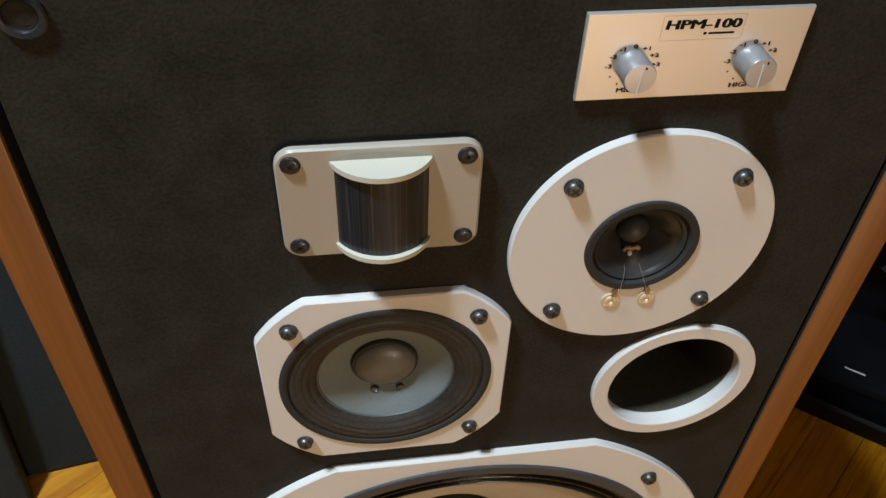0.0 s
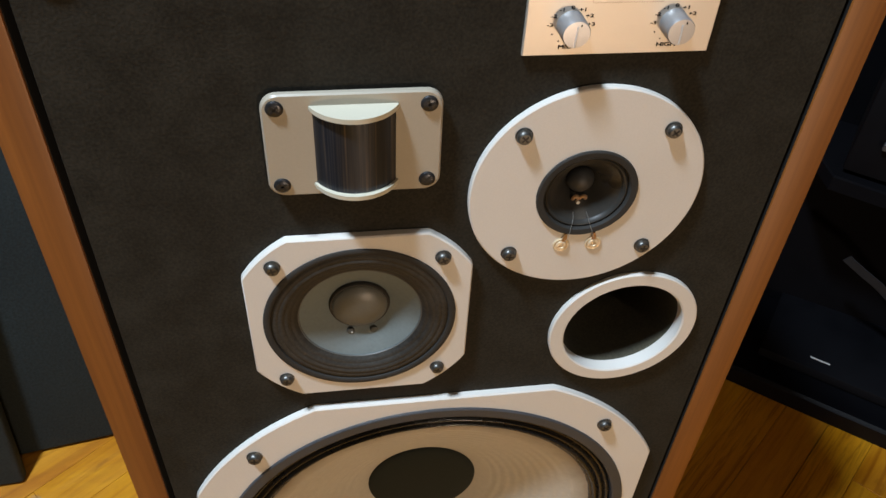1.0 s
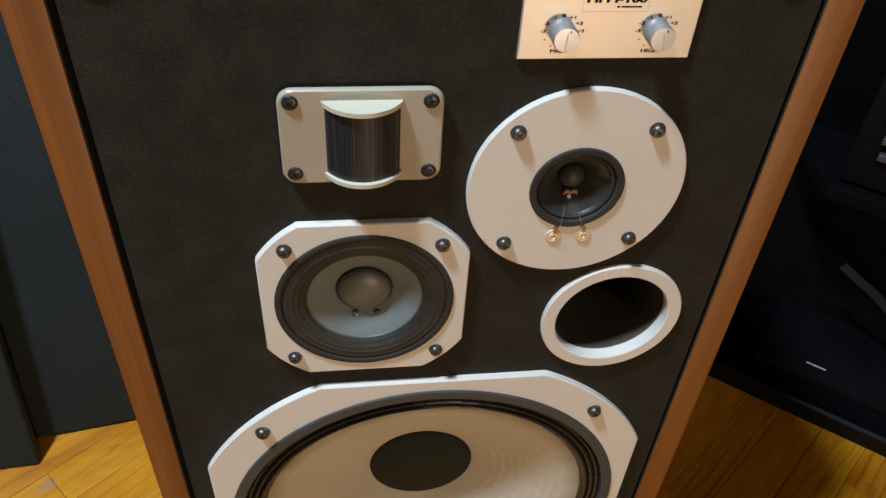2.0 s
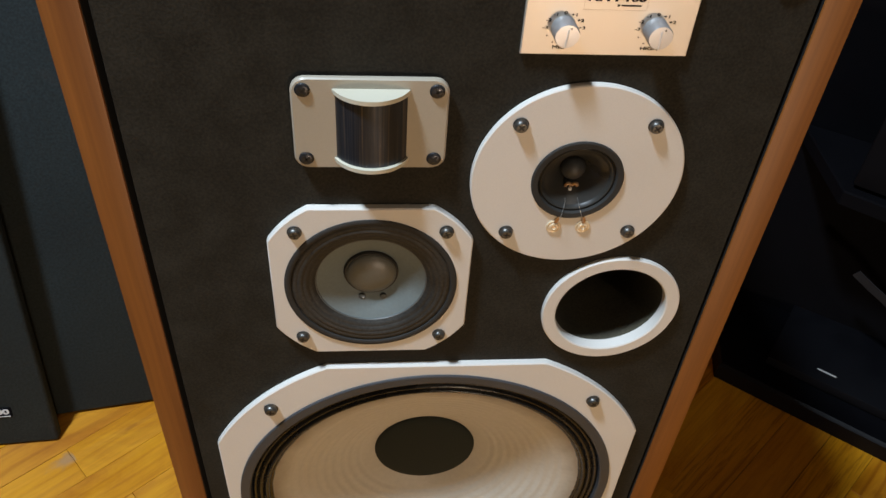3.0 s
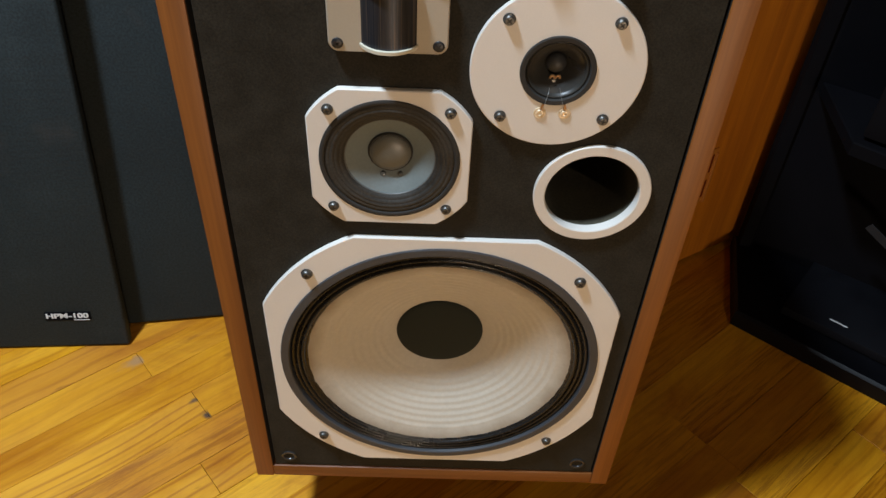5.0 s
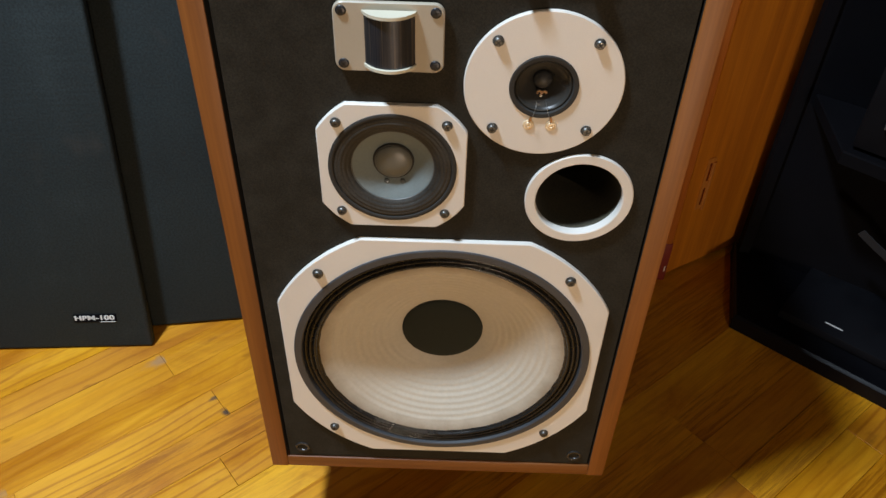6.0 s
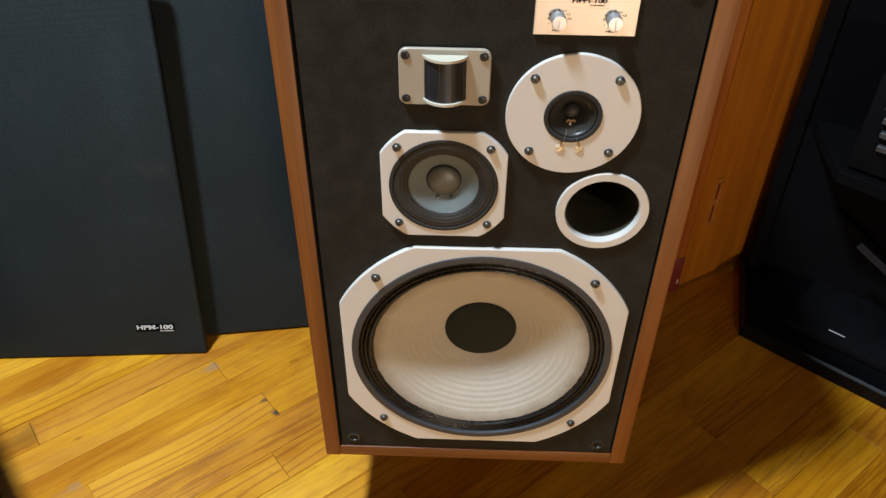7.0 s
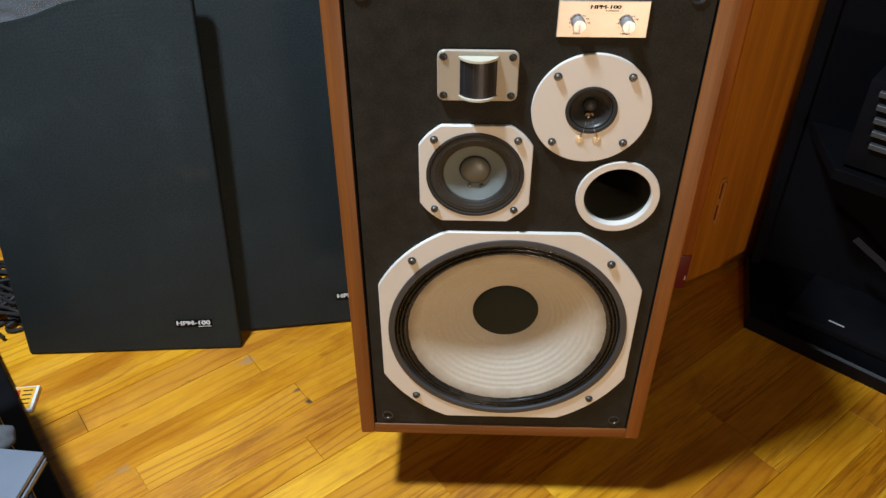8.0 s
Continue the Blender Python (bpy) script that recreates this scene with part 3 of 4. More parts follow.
part("surround", lathe(prof, WX, WZ, 128), SURROUND, woofer, "black corrugated cloth surround")
prof = []
for k in range(121):
    t = k / 120
    r = 0.1268 - (0.1268 - 0.040) * t
    y = -0.0034 + 0.042 * (t ** 1.12)
    if 0.054 < r < 0.114:
        y += 0.00023 * math.sin((r - 0.054) / 0.060 * math.pi * 2 * 9)
    prof.append((r, y))
soiled_rim(CONE, WX, WZ, 0.1105, 0.1265, (0.42, 0.34, 0.26))
part("cone", lathe(prof, WX, WZ, 144), CONE, woofer, "cream ribbed paper cone", sharp=80)
glue = lathe([(0.1272, -0.0040), (0.1262, -0.0043), (0.1250, -0.0036), (0.1243, -0.0026)], WX, WZ, 288)
for v in glue.verts:
    off = Vector((v.co.x - WX, 0, v.co.z - WZ))
    if off.length < 0.1246:
        k = 1 + 0.004 * noise.noise(off * 120) + 0.004 * noise.noise(off * 900)
        v.co.x, v.co.z = WX + off.x * k, WZ + off.z * k
part("glue_edge", glue, SURROUND, woofer, "ragged black glue edge round the cone")
part("dust_cap", lathe([(0.0428, 0.0385)] + [(0.0425 * math.cos(a), 0.0368 - 0.0070 * math.sin(a)) for a in [k * math.pi / 24 for k in range(12)]] + [(0, 0.0298)], WX, WZ, 72), CAP, woofer, "charcoal felt dust cap")
screws(woofer, WX, WZ, 0.1162, 0.1162, FACE, screw_me, cross_me, 1.08)

# midrange
mid = part("midrange_plate", plate(clipped_circle(0.0703, 0.0603, MX, MZ), [circle(0.0500, MX, MZ, 72)], BOARD + 0.0002, FACE, 0.0008), PLATE, spk, "white octagonal midrange frame")
part("gasket", lathe([(0.0528, FACE - 0.0001), (0.0527, FACE - 0.0007), (0.0520, FACE - 0.0011), (0.0498, FACE - 0.0011), (0.0490, FACE - 0.0007), (0.0486, FACE + 0.0004), (0.0484, 0.001)], MX, MZ), GASKET_DARK, mid, "dusty dark foam ring gasket")
prof = [(0.0487, FACE + 0.0010)]
for k in range(49):
    t = k / 48
    prof.append((0.0485 - 0.0141 * t, FACE + 0.0002 + 0.0034 * t - 0.0017 * math.sin(math.pi * t) - 0.0004 * abs(math.sin(4 * math.pi * t))))
part("surround", lathe(prof, MX, MZ), ROLL, mid, "dusty black ribbed surround")
part("cone_edge", lathe([(0.0349, -0.0026), (0.0346, -0.0033), (0.0340, -0.0033), (0.0336, -0.0026)], MX, MZ), MID_RIM, mid, "shiny grey rim where the cone meets its surround")
part("cone", lathe([(0.0345, -0.0028)] + [(0.0343 - 0.0203 * k / 16, -0.0026 + 0.0108 * (k / 16) ** 1.0) for k in range(17)], MX, MZ), MID_CONE, mid, "blue-grey paper cone")
part("cap_ring", lathe([(0.0172, 0.0062), (0.0170, 0.0050), (0.0165, 0.0043), (0.0158, 0.0043), (0.0150, 0.0050)], MX, MZ, 64), ROLL, mid, "dark ring round the dust cap")
part("dust_cap", lathe([(0.0157 * math.cos(a), 0.0046 - 0.0050 * math.sin(a)) for a in [k * math.pi / 20 for k in range(10)]] + [(0, -0.0004)], MX, MZ, 64), MID_CAP, mid, "grey paper dome")
lead_me = mesh_of("lead_blob", lathe([(0.0024, 0.001), (0.0022, -0.0002), (0.0013, -0.0007), (0, -0.0008)], seg=20), MID_BLOB)
for sx in (-1, 1):
    part("lead_blob", lead_me, None, mid, "dark glue blob on the cone", (MX + 0.0010 + sx * 0.0068, 0.0040, MZ - 0.0200))
part("solder_fleck", lathe([(0.0005, 0.0004), (0.0004, -0.0002), (0, -0.0004)], seg=10), SOLDER, mid, "bright solder fleck", (MX - 0.0050, 0.0030, MZ - 0.0200))
screws(mid, MX, MZ, 0.0439, 0.0439, FACE, screw_me, cross_me, 0.92)

# tweeter
tw = part("tweeter_plate", plate(circle(0.0606, DX, DZ), [circle(0.0255, DX, DZ, 72)], BOARD + 0.0002, FACE + 0.0008, 0.0007), PLATE, spk, "white round tweeter plate")
part("gasket", lathe([(0.0264, FACE + 0.0007), (0.0263, FACE - 0.0002), (0.0256, FACE - 0.0006), (0.0228, FACE - 0.0004), (0.0222, FACE + 0.0004), (0.0219, FACE + 0.0030)], DX, DZ, 72), GASKET_DARK, tw, "dark ring gasket")
part("cone", lathe([(0.0221, -0.0040), (0.0216, -0.0052), (0.0207, -0.0058), (0.0198, -0.0052), (0.0192, -0.0040), (0.0187, -0.0034), (0.0172, -0.0026), (0.0142, 0.0000), (0.0108, 0.0036), (0.0084, 0.0064), (0.0070, 0.0082)], DX, DZ, 72), TWEETER_CONE, tw, "glossy black paper cone")
part("dome", lathe([(0.0074 * math.cos(a), 0.0070 - 0.0064 * math.sin(a)) for a in [k * math.pi / 16 for k in range(8)]] + [(0, 0.0006)], DX, DZ, 48), DOME, tw, "small dark grey dome")
for sx in (-1, 1):
    lug = curve_points([(-0.0011, 0.0006, -0.0016), (-0.0012, -0.0010, -0.0004), (-0.0006, -0.0016, 0.0010), (0.0006, -0.0016, 0.0010), (0.0012, -0.0010, -0.0004), (0.0011, 0.0006, -0.0016)], 4)
    part("copper_lug", tube(lug, 0.0008, 6), TAG, tw, "bright copper lead lug on the cone", pose(DX + sx * 0.0020, 0.0042, DZ - 0.0094, 0, 8 * sx, 0) @ Matrix.Scale(1.25, 4))
# the drop's white stands for the glint on the solder
part("solder_drop", lathe([(0.0013, 0.0008), (0.0012, -0.0002), (0.0006, -0.0008), (0, -0.0009)], seg=14), SOLDER, tw, "solder drop, its glint painted white", (DX - 0.0006, 0.0022, DZ - 0.0122))
eye_me = mesh_of("eyelet", lathe([(0.0045, 0.0), (0.0045, -0.0005), (0.0040, -0.0009), (0.0031, -0.0006), (0.0025, -0.0013), (0.0016, -0.0014), (0.0011, -0.0004), (0, -0.0003)], seg=28), BRASS)
tab_me = mesh_of("solder_tail", plate([(-0.0009, 0.0026), (0.0009, 0.0026), (0.0012, 0.0050), (0.0006, 0.0072), (-0.0006, 0.0072), (-0.0012, 0.0050)], [], -0.0001, -0.0008, 0.0002), COPPER)
for sx in (-1, 1):
    ex = DX + sx * 0.0088
    eye = part("eyelet", eye_me, None, tw, "brass terminal eyelet", (ex, FACE + 0.0008, DZ - 0.0332))
    part("solder_tail", tab_me, None, eye, "dull copper tail", pose(0, -0.0006, 0.0006, 0, 14 if sx < 0 else -6, 0))
    pts = curve_points([(ex, FACE - 0.0010, DZ - 0.0318), (DX + sx * 0.0070, FACE - 0.0026, DZ - 0.0262), (DX + sx * 0.0052, -0.0070, DZ - 0.0210), (DX + sx * 0.0040, -0.0044, DZ - 0.0172), (DX + sx * 0.0034, 0.0006, DZ - 0.0146)], 6)
    part("lead_wire", tube(pts, 0.00017, 6), WIRE, tw, "thin tinsel lead")
screws(tw, DX, DZ, 0.0368, 0.0368, FACE + 0.0008, screw_me, cross_me, 0.92)

# super tweeter: a plate with a bowed, mesh-covered diaphragm between two lips
st = part("super_tweeter_plate", plate(rounded(0.0401, 0.0269, 0.0075, TX, TZ), [], -0.0046, -0.0078, 0.0010), CREAM, spk, "cream rounded-corner super tweeter plate")
part("gasket", plate(rounded(0.0394, 0.0258, 0.0072, TX, TZ), [], BOARD + 0.0002, -0.0046, 0.0002), GASKET_DARK, st, "thin dark gasket")


def bow(half, sag, z0, z1, y, seg=28, bevel=0.0):
    """A solid between a chord and its arc that bulges towards -y."""
    r = (half * half + sag * sag) / (2 * sag)
    a0 = math.asin(half / r)
    loop = [(r * math.sin(-a0 + 2 * a0 * k / seg), y - (r * math.cos(-a0 + 2 * a0 * k / seg) - (r - sag))) for k in range(seg + 1)]
    bm = bmesh.new()
    lo, hi = [bm.verts.new((TX + 0.0006 + x, yy, z0)) for x, yy in loop], [bm.verts.new((TX + 0.0006 + x, yy, z1)) for x, yy in loop]
    for k in range(seg):
        bm.faces.new((lo[k], lo[k + 1], hi[k + 1], hi[k]))
    bm.faces.new((lo[0], hi[0], hi[-1], lo[-1]))
    bm.faces.new(hi), bm.faces.new(lo[::-1])
    if bevel:
        bmesh.ops.bevel(bm, geom=[e for e in bm.edges if abs(e.verts[0].co.z - e.verts[1].co.z) < 1e-6], offset=bevel, segments=2, profile=0.5, affect="EDGES")
    return bm


part("diaphragm", bow(0.0187, 0.0110, TZ - 0.0196, TZ + 0.0192, -0.0072), MESH, st, "bowed dark metal mesh diaphragm")
part("upper_lip", bow(0.0200, 0.0132, TZ + 0.0192, TZ + 0.0216, -0.0076, bevel=0.0005), CREAM_CAP, st, "pale moulded lip")
part("lower_lip", bow(0.0198, 0.0130, TZ - 0.0219, TZ - 0.0196, -0.0076, bevel=0.0005), CREAM_CAP, st, "pale moulded lip")
screws(st, TX, TZ, 0.0338, 0.0205, -0.0078, flat_me, flat_cross_me, 0.86)

# port
port = part("port_ring", lathe([(0.0456, BOARD + 0.0002), (0.0456, -0.0050), (0.0449, -0.0058), (0.0374, -0.0058), (0.0366, -0.0050), (0.0364, 0.0022)], PX, PZ, 96), PLATE, spk, "white bass port ring")
part("port_tube", lathe([(0.0364, 0.0022), (0.0366, 0.010), (0.0366, 0.17), (0.0, 0.171)], PX, PZ, 72), TUBE, port, "dark tube of the port")

# control panel
CX0, CX1, CZ0, CZ1 = 0.0287, 0.1139, 0.5933, 0.6283
panel = part("control_panel", plate([(CX0, CZ0), (CX1, CZ0), (CX1, CZ1), (CX0, CZ1)], [], BOARD + 0.0002, -0.0046, 0.0005), ALU_PANEL, spk, "pale brushed aluminium level control panel")
writing("model_lettering", "HPM-100", 0.0051, INK, panel, (0.0722, -0.00465, 0.6214), wide=1.46, slant=0.08, heavy=0.00034)
part("maker_square", box(0.0730, 0.0742, -0.00472, -0.0045, 0.6189, 0.6199), INK, panel, "tiny printed square")
part("maker_bar", box(0.0749, 0.0848, -0.00472, -0.0045, 0.6190, 0.6198), INK, panel, "small printed bar")
FRAME_INK = mat("faint_brown_line", (0.42, 0.33, 0.24), 0.6)
for x0, x1, z0, z1 in ((0.0567, 0.0879, 0.6170, 0.61715), (0.0567, 0.0879, 0.62655, 0.6267), (0.0567, 0.05685, 0.61725, 0.62645), (0.08775, 0.0879, 0.61725, 0.62645)):
    part("label_outline", box(x0, x1, -0.00469, -0.0045, z0, z1), FRAME_INK, panel, "faint printed outline round the model name")
knob_prof = [(0.0062, 0.0), (0.0062, -0.0008), (0.0060, -0.0011), (0.0061, -0.0050), (0.0061, -0.0092), (0.0058, -0.0099), (0.0, -0.0100)]


def knob_mesh():
    bm = lathe(knob_prof, seg=96)
    for v in bm.verts:
        if -0.0095 < v.co.y < -0.0015:
            a = math.atan2(v.co.z, v.co.x)
            k = 1 + 0.026 * math.cos(48 * a)
            v.co.x *= k
            v.co.z *= k
    return mesh_of("knob", bm, ALU_KNOB, 50)


knob_me = knob_mesh()
for kx, turn, word, marks in ((0.0485, 2, "MID", ("-3", "-2", "-1", "0", "+1", "+2", "+3")), (0.0945, -2, "HIGH", ("-3", "-2", "-1", "0", "+1", "+2", ""))):
    kz = 0.6076
    knob = part("knob", knob_me, None, panel, "ribbed aluminium level knob", (kx, -0.0046, kz))
    part("pointer", box(-0.00035, 0.00035, -0.0103, -0.0090, -0.0058, 0.0036, 0.0002), PALE, knob, "pale pointer rib", pose(0, 0, 0, 0, turn, 0))
    part("index_dot", box(0.0012, 0.0018, -0.0102, -0.0098, 0.0036, 0.0046, 0.0001), INK, knob, "black index dot")
    writing("knob_word", word, 0.0027, INK, panel, (kx - 0.0010, -0.00465, 0.5964), wide=1.40, heavy=0.00010)
    for k, mark in enumerate(marks):
        a = radians(-90 + 180 * k / 6)
        if mark:
            writing("scale_mark", mark, 0.0023, INK, panel, (kx + 0.0090 * math.sin(a), -0.00465, kz + 0.0077 * math.cos(a) - 0.0008), wide=1.5, heavy=0.00007)
    for a in (-120, -150):
        part("scale_dot", lathe([(0.0004, 0.0), (0.0004, -0.00006), (0, -0.00006)], seg=10), INK, panel, "", (kx + 0.0088 * math.sin(radians(a)), -0.0046, kz + 0.0088 * math.cos(radians(a))))

# grille sockets in the corners of the front board
sock_me = mesh_of("grille_socket", lathe([(0.0084, 0.0), (0.0083, -0.0010), (0.0076, -0.0016), (0.0058, -0.0012), (0.0050, 0.0002), (0.0047, 0.008), (0, 0.0082)], seg=40), RUBBER)
# black disc across the socket's mouth paints the shade of its hole
hole_me = mesh_of("hole_shade", lathe([(0.0050, -0.0002), (0.0044, 0.0000), (0, 0.0001)], seg=32), GAP)
for sx in (-1, 1):
    for z in (0.0373, 0.634):
        sock = part("grille_socket", sock_me, None, spk, "black rubber grille socket", (sx * 0.157, BOARD, z))
        part("hole_shade", hole_me, None, sock, "black disc that puts in the shade of the socket's hole")

# the low stand under it
stand = thing("speaker_stand", pose(0.0, 0.25, 0), "low dark wooden stand under the loudspeaker", "stand")
for x in (-0.12, 0.12):
    part("stand_leg", box(x - 0.02, x + 0.02, -0.08, 0.12, 0.0, LIFT - 0.022, 0.002), STAND_WOOD, stand)
part("stand_top", box(-0.15, 0.15, -0.09, 0.13, LIFT - 0.022, LIFT, 0.002), STAND_WOOD, stand)

# ---- loose grilles leaning by the wall ----


def grille(m, label):
    g = thing("speaker_grille", m, label, "speaker grille", "loose speaker grilles")
    GW, GH, GT = 0.3885, 0.655, 0.020
    part("grille_frame", box(-GW / 2 + 0.004, GW / 2 - 0.004, 0.006, GT, 0.004, GH - 0.004, 0.002), STAND_WOOD, g)
    bm = box(-GW / 2, GW / 2, 0, GT - 0.002, 0, GH, 0.005, 3)
    part("cloth", bm, CLOTH, g, "navy-black woven cloth")
    bx = GW / 2 - 0.114
    bd = part("badge", plate(rounded(0.0330, 0.0068, 0.001, bx + 0.034, 0.0572), [], 0.001, -0.0016, 0.0004), MATT_BLACK, g, "small black badge with raised silver characters")
    writing("badge_lettering", "HPM-100", 0.0118, PALE, bd, (bx + 0.0335, -0.0019, 0.0545), wide=1.36, bold=0.00008, heavy=0.00042, deep=0.0005)
    part("badge_bar", box(bx + 0.042, bx + 0.065, -0.0022, -0.0016, 0.0502, 0.0513, 0.0002), PALE, bd)
    return g


gdir = 4.3
grille(pose(-0.6579, 0.2925, 0.0025, -12.0, 0, gdir), "loose navy-black cloth speaker grille leaning back, badge low on its front")
g2 = radians(9.5)
grille(pose(-0.1835 - 0.192 * math.cos(g2), 0.3970 - 0.192 * math.sin(g2), 0.004, -13.5, 0, 9.5), "second loose navy-black speaker grille leaning against the wall behind the loudspeaker")

# a torn sheet of clear wrap hangs over the top of the first grille
WRAP = mat("clear_plastic_wrap", (0.60, 0.63, 0.70), 0.28)
WRAP.node_tree.nodes["Principled BSDF"].inputs["Alpha"].default_value = 0.13
wrap = thing("plastic_wrap", pose(-0.6579, 0.2925, 0.0025, -12.0, 0, gdir), "crumpled clear plastic wrap over the top of a grille", "plastic wrap")
bm = bmesh.new()
rows = []
for i in range(33):
    row = []
    for j in range(15):
        x, z = -0.19 + 0.235 * i / 32, 0.672 - (0.098 - 0.060 * (i / 32) ** 1.1 + 0.0016 * math.sin(i * 0.42)) * j / 14
        y = -0.004 - 0.008 * abs(noise.noise(Vector((x * 14, z * 40, 0.3)))) - 0.003 * abs(noise.noise(Vector((x * 40, z * 110, 2.3))))
        if z > 0.6555:
            y = -0.003 + 0.25 * (z - 0.6555)
        row.append(bm.verts.new((x, y, min(z, 0.659))))
    rows.append(row)
for a, b in zip(rows, rows[1:]):
    for j in range(14):
        bm.faces.new((a[j], a[j + 1], b[j + 1], b[j]))
part("sheet", bm, WRAP, wrap, sharp=60)

# ---- black corner stand with hi-fi devices, by the doorway ----
A, Bp, Cp, Dp = (0.486, 0.393), (0.937, 0.022), (1.117, 0.20), (0.537, 0.587)
rack = thing("corner_stand", pose(0, 0, 0), "black open corner hi-fi stand beside the doorway", "stand")
part("base_board", prism([A, Bp, Cp, Dp], 0.0, 0.030, 0.004, 0.004), GLOSS_BLACK, rack, "glossy black base")


def panel_between(p, q, thick, z0, z1):
    p, q = Vector(p), Vector(q)
    n = Vector((-(q - p).y, (q - p).x)).normalized() * thick
    return prism([tuple(p), tuple(q), tuple(q + n), tuple(p + n)], z0, z1, 0.002, 0.002)


part("side_board", panel_between((0.5440, 0.586), (0.5370, 0.556), 0.018, 0.030, 0.74), MATT_BLACK, rack)
part("back_board", panel_between((1.107, 0.185), (0.554, 0.580), 0.014, 0.030, 0.74), MATT_BLACK, rack)
part("shelf", prism([(0.550, 0.393), (0.917, 0.08), (1.097, 0.205), (0.567, 0.553)], 0.340, 0.360, 0.002, 0.002), MATT_BLACK, rack)
part("shelf", prism([(0.640, 0.345), (0.937, 0.005), (1.107, 0.18), (0.620, 0.530)], 0.741, 0.765, 0.002, 0.002), GLOSS_BLACK, rack)

LOUVRE = grainy("dull_grey_metal", (0.055, 0.055, 0.058), 0.55, 0.1, 900, 60, 0.1)
U, N = Vector((0.774, -0.633)), Vector((0.633, 0.774))


def on_stand(u, n):
    p = Vector(A) + U * u + N * n
    return p.x, p.y


dx, dy = on_stand(0.0564, 0.0428)
player = thing("media_player", pose(dx, dy, 0.030, 0, 0, -39.3), "slim matt black hi-fi device on the stand's base, pale badge strip", "hi-fi device")
part("shell", box(0, 0.30, 0, 0.15, 0.002, 0.0180, 0.002, 2), DEVICE, player)
for x in (0.02, 0.28):
    part("foot", box(x - 0.01, x + 0.01, 0.01, 0.03, 0, 0.0022, 0.0005), RUBBER, player)
part("badge_strip", box(0.068, 0.096, 0.021, 0.0237, 0.0178, 0.0186, 0.0003), PALE, player, "pale metal strip")

dx, dy = on_stand(0.055, 0.045)
amp = thing("amplifier", pose(dx, dy, 0.360, 0, 0, -39.3), "black amplifier with silver cooling louvres on the stand's shelf", "amplifier")
part("shell", box(0, 0.30, 0.006, 0.15, 0.006, 0.158, 0.003, 2), DEVICE, amp)
for x in (0.03, 0.27):
    part("foot", box(x - 0.012, x + 0.012, 0.02, 0.045, 0, 0.007, 0.001), RUBBER, amp)
for k in range(5):
    z = 0.049 + 0.0215 * k
    part("louvre", box(0.030 - 0.003 * k, 0.150, -0.002, 0.008, z, z + 0.009, 0.001), LOUVRE, amp, "silver louvre")


def ribbon(pts, w, t):
    bm = bmesh.new()
    rows = []
    for k, p in enumerate(pts):
        d = (pts[min(k + 1, len(pts) - 1)] - pts[max(k - 1, 0)]).normalized()
        s = d.cross(Vector((N.x, N.y, 0.2))).normalized() * w / 2
        n = d.cross(s).normalized() * t / 2
        rows.append([bm.verts.new(p + a) for a in (s + n, s - n, -s - n, -s + n)])
    for a, b in zip(rows, rows[1:]):
        for k in range(4):
            j = (k + 1) % 4
            bm.faces.new((a[k], a[j], b[j], b[k]))
    bm.faces.new(rows[0]), bm.faces.new(rows[-1][::-1])
    return bm


STRAP = grainy("grey_webbing", (0.010, 0.010, 0.012), 0.8, 0.2, 900, 60, 0.5)
pts = [Vector((*on_stand(u, n), z)) for u, n, z in ((0.110, 0.100, 0.210), (0.135, 0.100, 0.197), (0.172, 0.100, 0.178), (0.23, 0.098, 0.135), (0.275, 0.095, 0.085), (0.295, 0.095, 0.050))]
strap = new("strap", mesh_of("strap", ribbon(curve_points(pts, 8), 0.014, 0.0016), STRAP))
tagged(strap, "stiff grey webbing strap standing up from the device below", "strap")

# ---- low black stand with folders, at the near end of the room ----
E0 = Vector((-0.8996, 0.2623))
ed, en = Vector((0.6445, -0.7646)), Vector((-0.7646, -0.6445))


def on_low(u, n):
    """A place on the low stand: u along its front edge, n behind that edge."""
    p = E0 + ed * u + en * n
    return p.x, p.y


low = thing("low_stand", pose(0, 0, 0), "low glossy black stand with one shelf holding folders", "stand")
part("base_board", prism([on_low(-0.06, 0), on_low(0.95, 0), on_low(0.95, 0.42), on_low(-0.06, 0.42)], 0.012, 0.036, 0.003, 0.003), GLOSS_BLACK, low, "glossy black base")
part("shelf", prism([on_low(0.20, 0.024), on_low(0.92, 0.024), on_low(0.92, 0.42), on_low(0.20, 0.42)], 0.298, 0.321, 0.002, 0.002), GLOSS_BLACK, low)
for u in (0.22, 0.52, 0.85):
    part("upright", prism([on_low(u, 0.06), on_low(u + 0.022, 0.06), on_low(u + 0.022, 0.40), on_low(u, 0.40)], 0.036, 0.298), MATT_BLACK, low)
for u, n in ((0.20, 0.06), (0.90, 0.06), (0.02, 0.38), (0.90, 0.38)):
    part("foot", prism([on_low(u - 0.02, n - 0.02), on_low(u + 0.02, n - 0.02), on_low(u + 0.02, n + 0.02), on_low(u - 0.02, n + 0.02)], 0.0, 0.012), RUBBER, low)

COVER = grainy("slate_blue_card", (0.12, 0.137, 0.168), 0.45, 0.06, 700, 12, 0.1)
PAPER = grainy("white_paper", (0.72, 0.71, 0.66), 0.7, 0.04, 600, 40, 0.1)


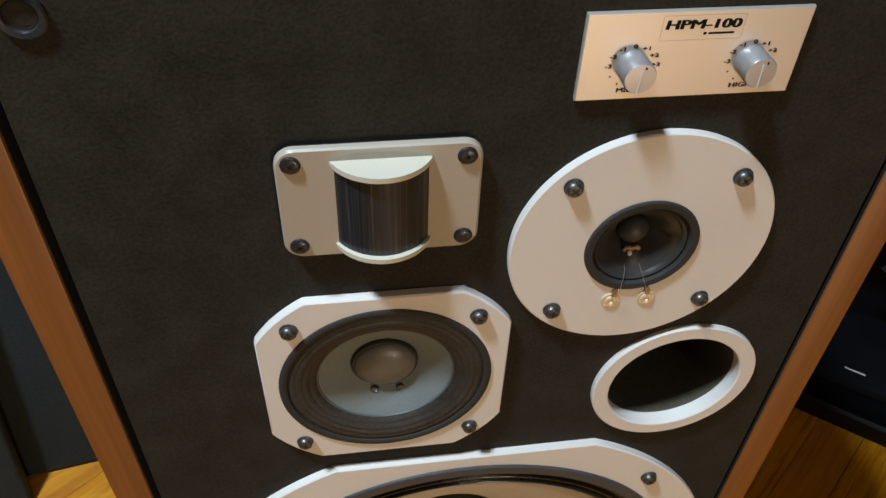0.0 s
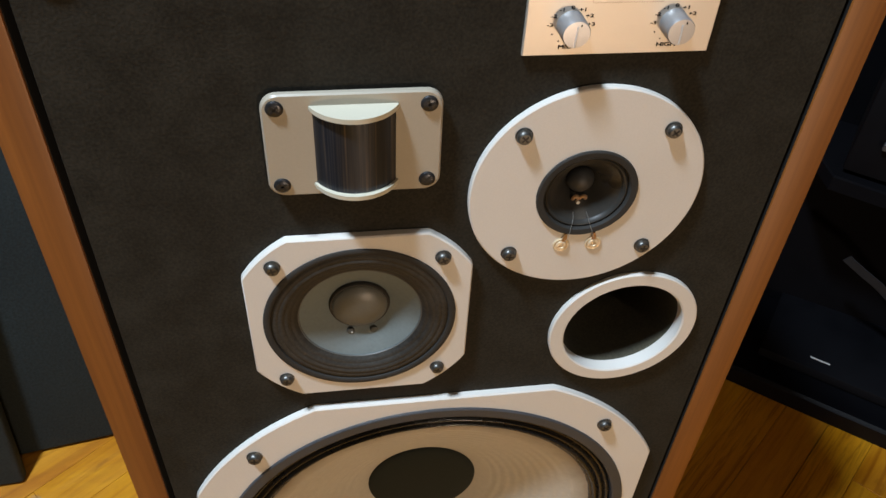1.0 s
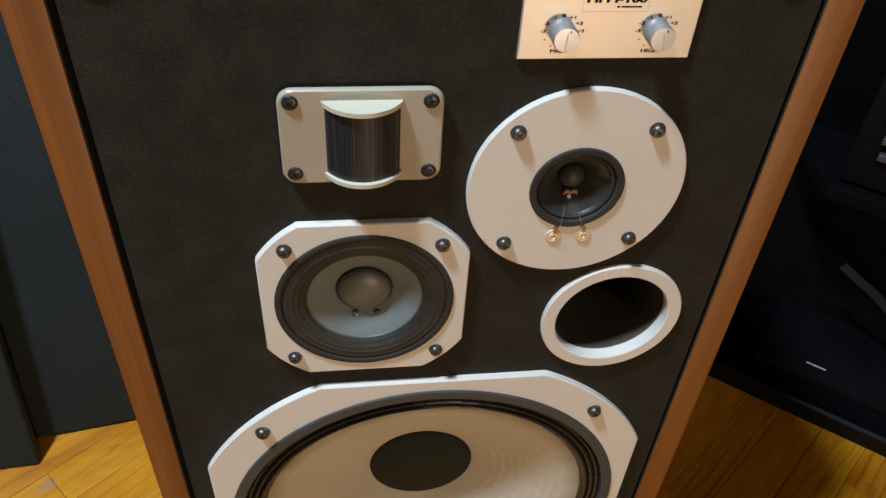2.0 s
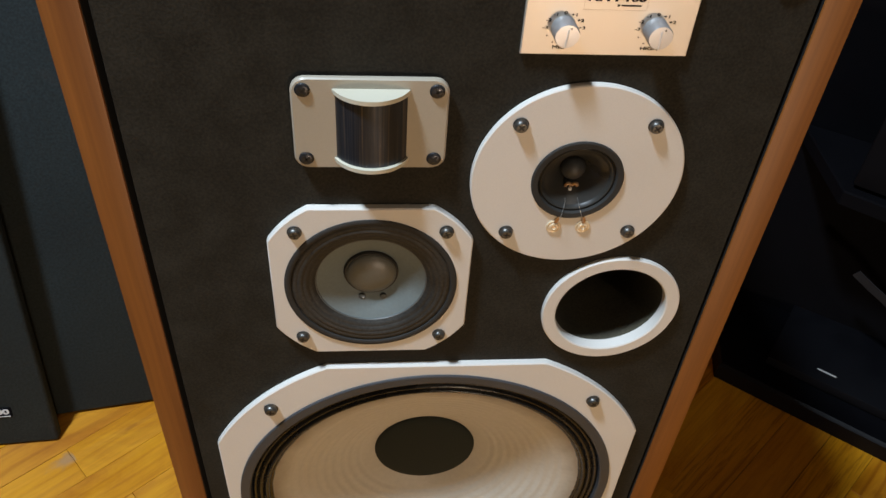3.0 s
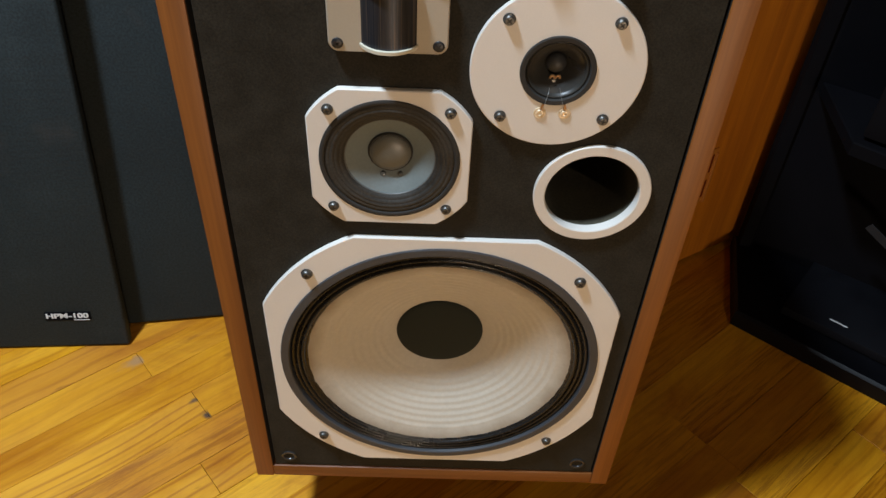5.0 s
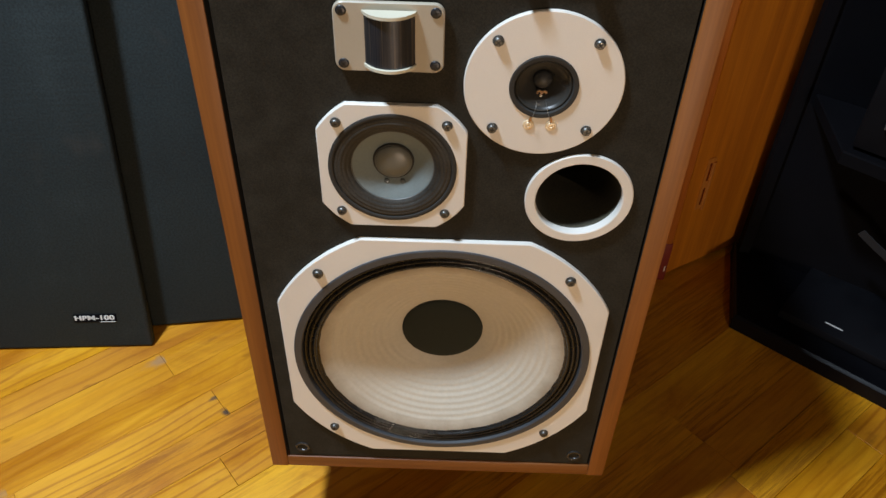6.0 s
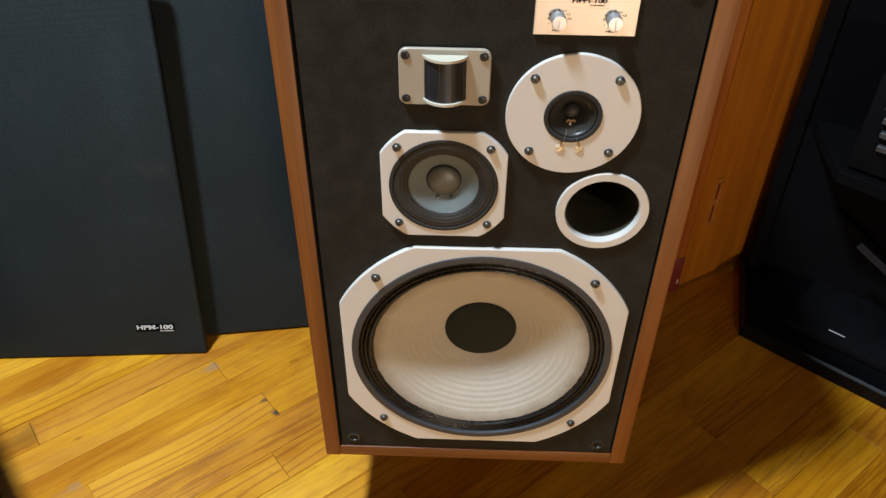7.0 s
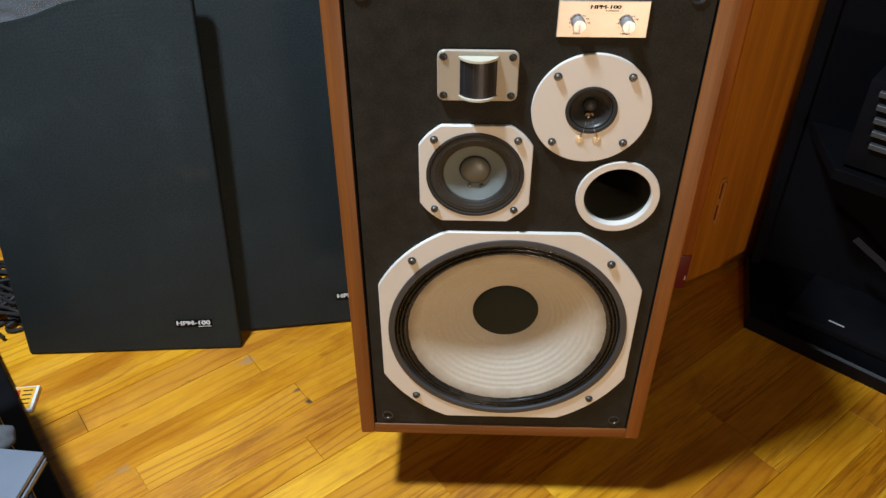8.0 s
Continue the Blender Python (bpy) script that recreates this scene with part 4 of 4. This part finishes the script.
def folder(corner, turn, z, label):
    """A thin bound folder whose far corner on the floor side stands at corner."""
    f = thing("folder", pose(*corner, z, 0, 0, turn), label, "folder", "folders on the low stand")
    part("cover", box(-0.215, 0, -0.28, 0, 0.0052, 0.0066, 0.0005), COVER, f, "slate-blue cover")
    part("pages", box(-0.213, -0.0005, -0.279, -0.002, 0.0011, 0.0051), PAPER, f, "white pages")
    part("back_cover", box(-0.215, 0, -0.28, 0, 0, 0.001), COVER, f)
    return f


folder((-0.5160, -0.1900), -3, 0.321, "slate-blue folder with white page edges lying on the shelf")
folder((-0.5180, -0.1875), -4, 0.3278, "slate-blue folder lying on top of another folder")
blob = thing("crumpled_tissue", pose(-0.580, -0.165, 0.321), "small crumpled grey-white tissue on the black shelf", "tissue")
bm = bmesh.new()
bmesh.ops.create_icosphere(bm, subdivisions=3, radius=0.015)
for v in bm.verts:
    v.co *= 1 + 0.45 * noise.noise(v.co * 70)
    v.co.z = max(0, v.co.z * 0.7 + 0.007)
part("tissue", bm, grainy("grey_tissue", (0.07, 0.07, 0.075), 0.9, 0.1, 300, 60, 0.3), blob)

# ---- small things on the floor ----
card = thing("printed_card", pose(-0.7905, 0.1715, 0.0, 0, 0, 10), "white card packet, yellow and red print, on the floor", "card")
part("card_body", box(-0.048, 0.0, -0.0285, 0.0285, 0.0, 0.0095, 0.0015, 2), PAPER, card)
part("printed_field", box(-0.044, -0.005, -0.0255, 0.0255, 0.0094, 0.0098), mat("yellow_print", (0.75, 0.36, 0.02), 0.5), card, "yellow printed field")
part("printed_corner", prism([(-0.044, -0.010), (-0.028, 0.004), (-0.030, 0.020), (-0.044, 0.020)], 0.0099, 0.0101), mat("red_print", (0.45, 0.03, 0.02), 0.5), card, "red printed corner")
for k in range(4):
    part("printed_bar", box(-0.025, -0.009, 0.016 - 0.010 * k, 0.0185 - 0.010 * k, 0.0099, 0.0101), INK, card)

CORD_BLACK, CORD_WHITE = mat("black_cord", (0.015, 0.012, 0.012), 0.5), mat("white_cord", (0.45, 0.45, 0.43), 0.45)
crng = random.Random(11)
for k in range(24):
    x, y = -1.010 + crng.uniform(-0.06, 0.06), 0.415 + crng.uniform(-0.03, 0.05)
    ctrl = [(x + crng.uniform(-0.09, 0.11), y + crng.uniform(-0.08, 0.06), 0.004 + 0.007 * (k % 7) + crng.uniform(0, 0.012)) for _ in range(6)]
    ctrl = [(ctrl[0][0] - 0.25, ctrl[0][1] + 0.02, 0.005)] + ctrl
    cable = new("cable", mesh_of("cable", tube(curve_points(ctrl, 8), 0.0036 if k % 8 else 0.0015), CORD_WHITE if k % 8 == 0 else CORD_BLACK))
    tagged(cable, "thin white cable in a tangle on the floor" if k % 8 == 0 else "thin black cable in a tangle on the floor", "cable", "tangled cables")

# ---- floor ----
FX0, FX1, FY0, FY1 = X0, X1, Y0, 2.4
floor = new("floor", mesh_of("floor", box(FX0 - 0.1, FX1 + 0.1, FY0 - 0.1, FY1 + 0.1, -0.06, -0.0135), STAND_WOOD))
tagged(floor, "honey-coloured oak strip floor laid on the diagonal", "floor", kind="structure")
PITCH, START = 0.0587, 0.4576
ca, sa = math.cos(GRAIN), math.sin(GRAIN)


def clip(loop, axis, limit, keep_less):
    out = []
    for k in range(len(loop)):
        p, q = loop[k - 1], loop[k]
        a, b = (p[axis] <= limit) == keep_less, (q[axis] <= limit) == keep_less
        if a != b:
            t = (limit - p[axis]) / (q[axis] - p[axis])
            out.append((p[0] + t * (q[0] - p[0]), p[1] + t * (q[1] - p[1])))
        if b:
            out.append(q)
    return out


# known butt joints: strip number from START downwards, place along the grain
known = {-2: (-0.449,), -1: (-0.157,), 1: (-0.125, -0.415), 3: (-0.170,), 6: (-0.050,)}
prng = random.Random(23)
rest = bmesh.new()
near = 0
for strip in range(-55, 50):
    v1 = START - PITCH * strip
    u = -4.0 - prng.uniform(0, 0.8)
    cuts = [u]
    while u < 4.0:
        u += prng.uniform(0.38, 0.95)
        cuts.append(u)
    if -7 < strip < 9:
        cuts = [c for c in cuts if not -0.75 < c < 0.02]
    for at in known.get(strip, ()):
        cuts = sorted([c for c in cuts if abs(c - at) > 0.25] + [at])
    for u0, u1 in zip(cuts, cuts[1:]):
        g = prng.choice((0.00005, 0.00009, 0.00016, 0.00034))
        loop = [(a * ca - b * sa, a * sa + b * ca) for a, b in ((u0 + g, v1 - PITCH + g), (u1 - g, v1 - PITCH + g), (u1 - g, v1 - g), (u0 + g, v1 - g))]
        for axis, limit, less in ((0, FX0, False), (0, FX1, True), (1, FY0, False), (1, FY1, True)):
            loop = clip(loop, axis, limit, less) if loop else loop
        if len(loop) < 3:
            continue
        cx, cy = sum(p[0] for p in loop) / len(loop), sum(p[1] for p in loop) / len(loop)
        lift = prng.uniform(-0.0003, 0.0003)
        bm = prism(loop, -0.013, lift, 0.0003, 0.0003)
        if -1.35 < cx < 1.15 and -0.55 < cy < 0.95 and near < 300:
            near += 1
            part("plank", bm, OAK, floor)
        else:
            me = bpy.data.meshes.new("tmp")
            bm.to_mesh(me)
            bm.free()
            rest.from_mesh(me)
            bpy.data.meshes.remove(me)
part("far_planks", rest, OAK, floor)["kind"] = "stuff"
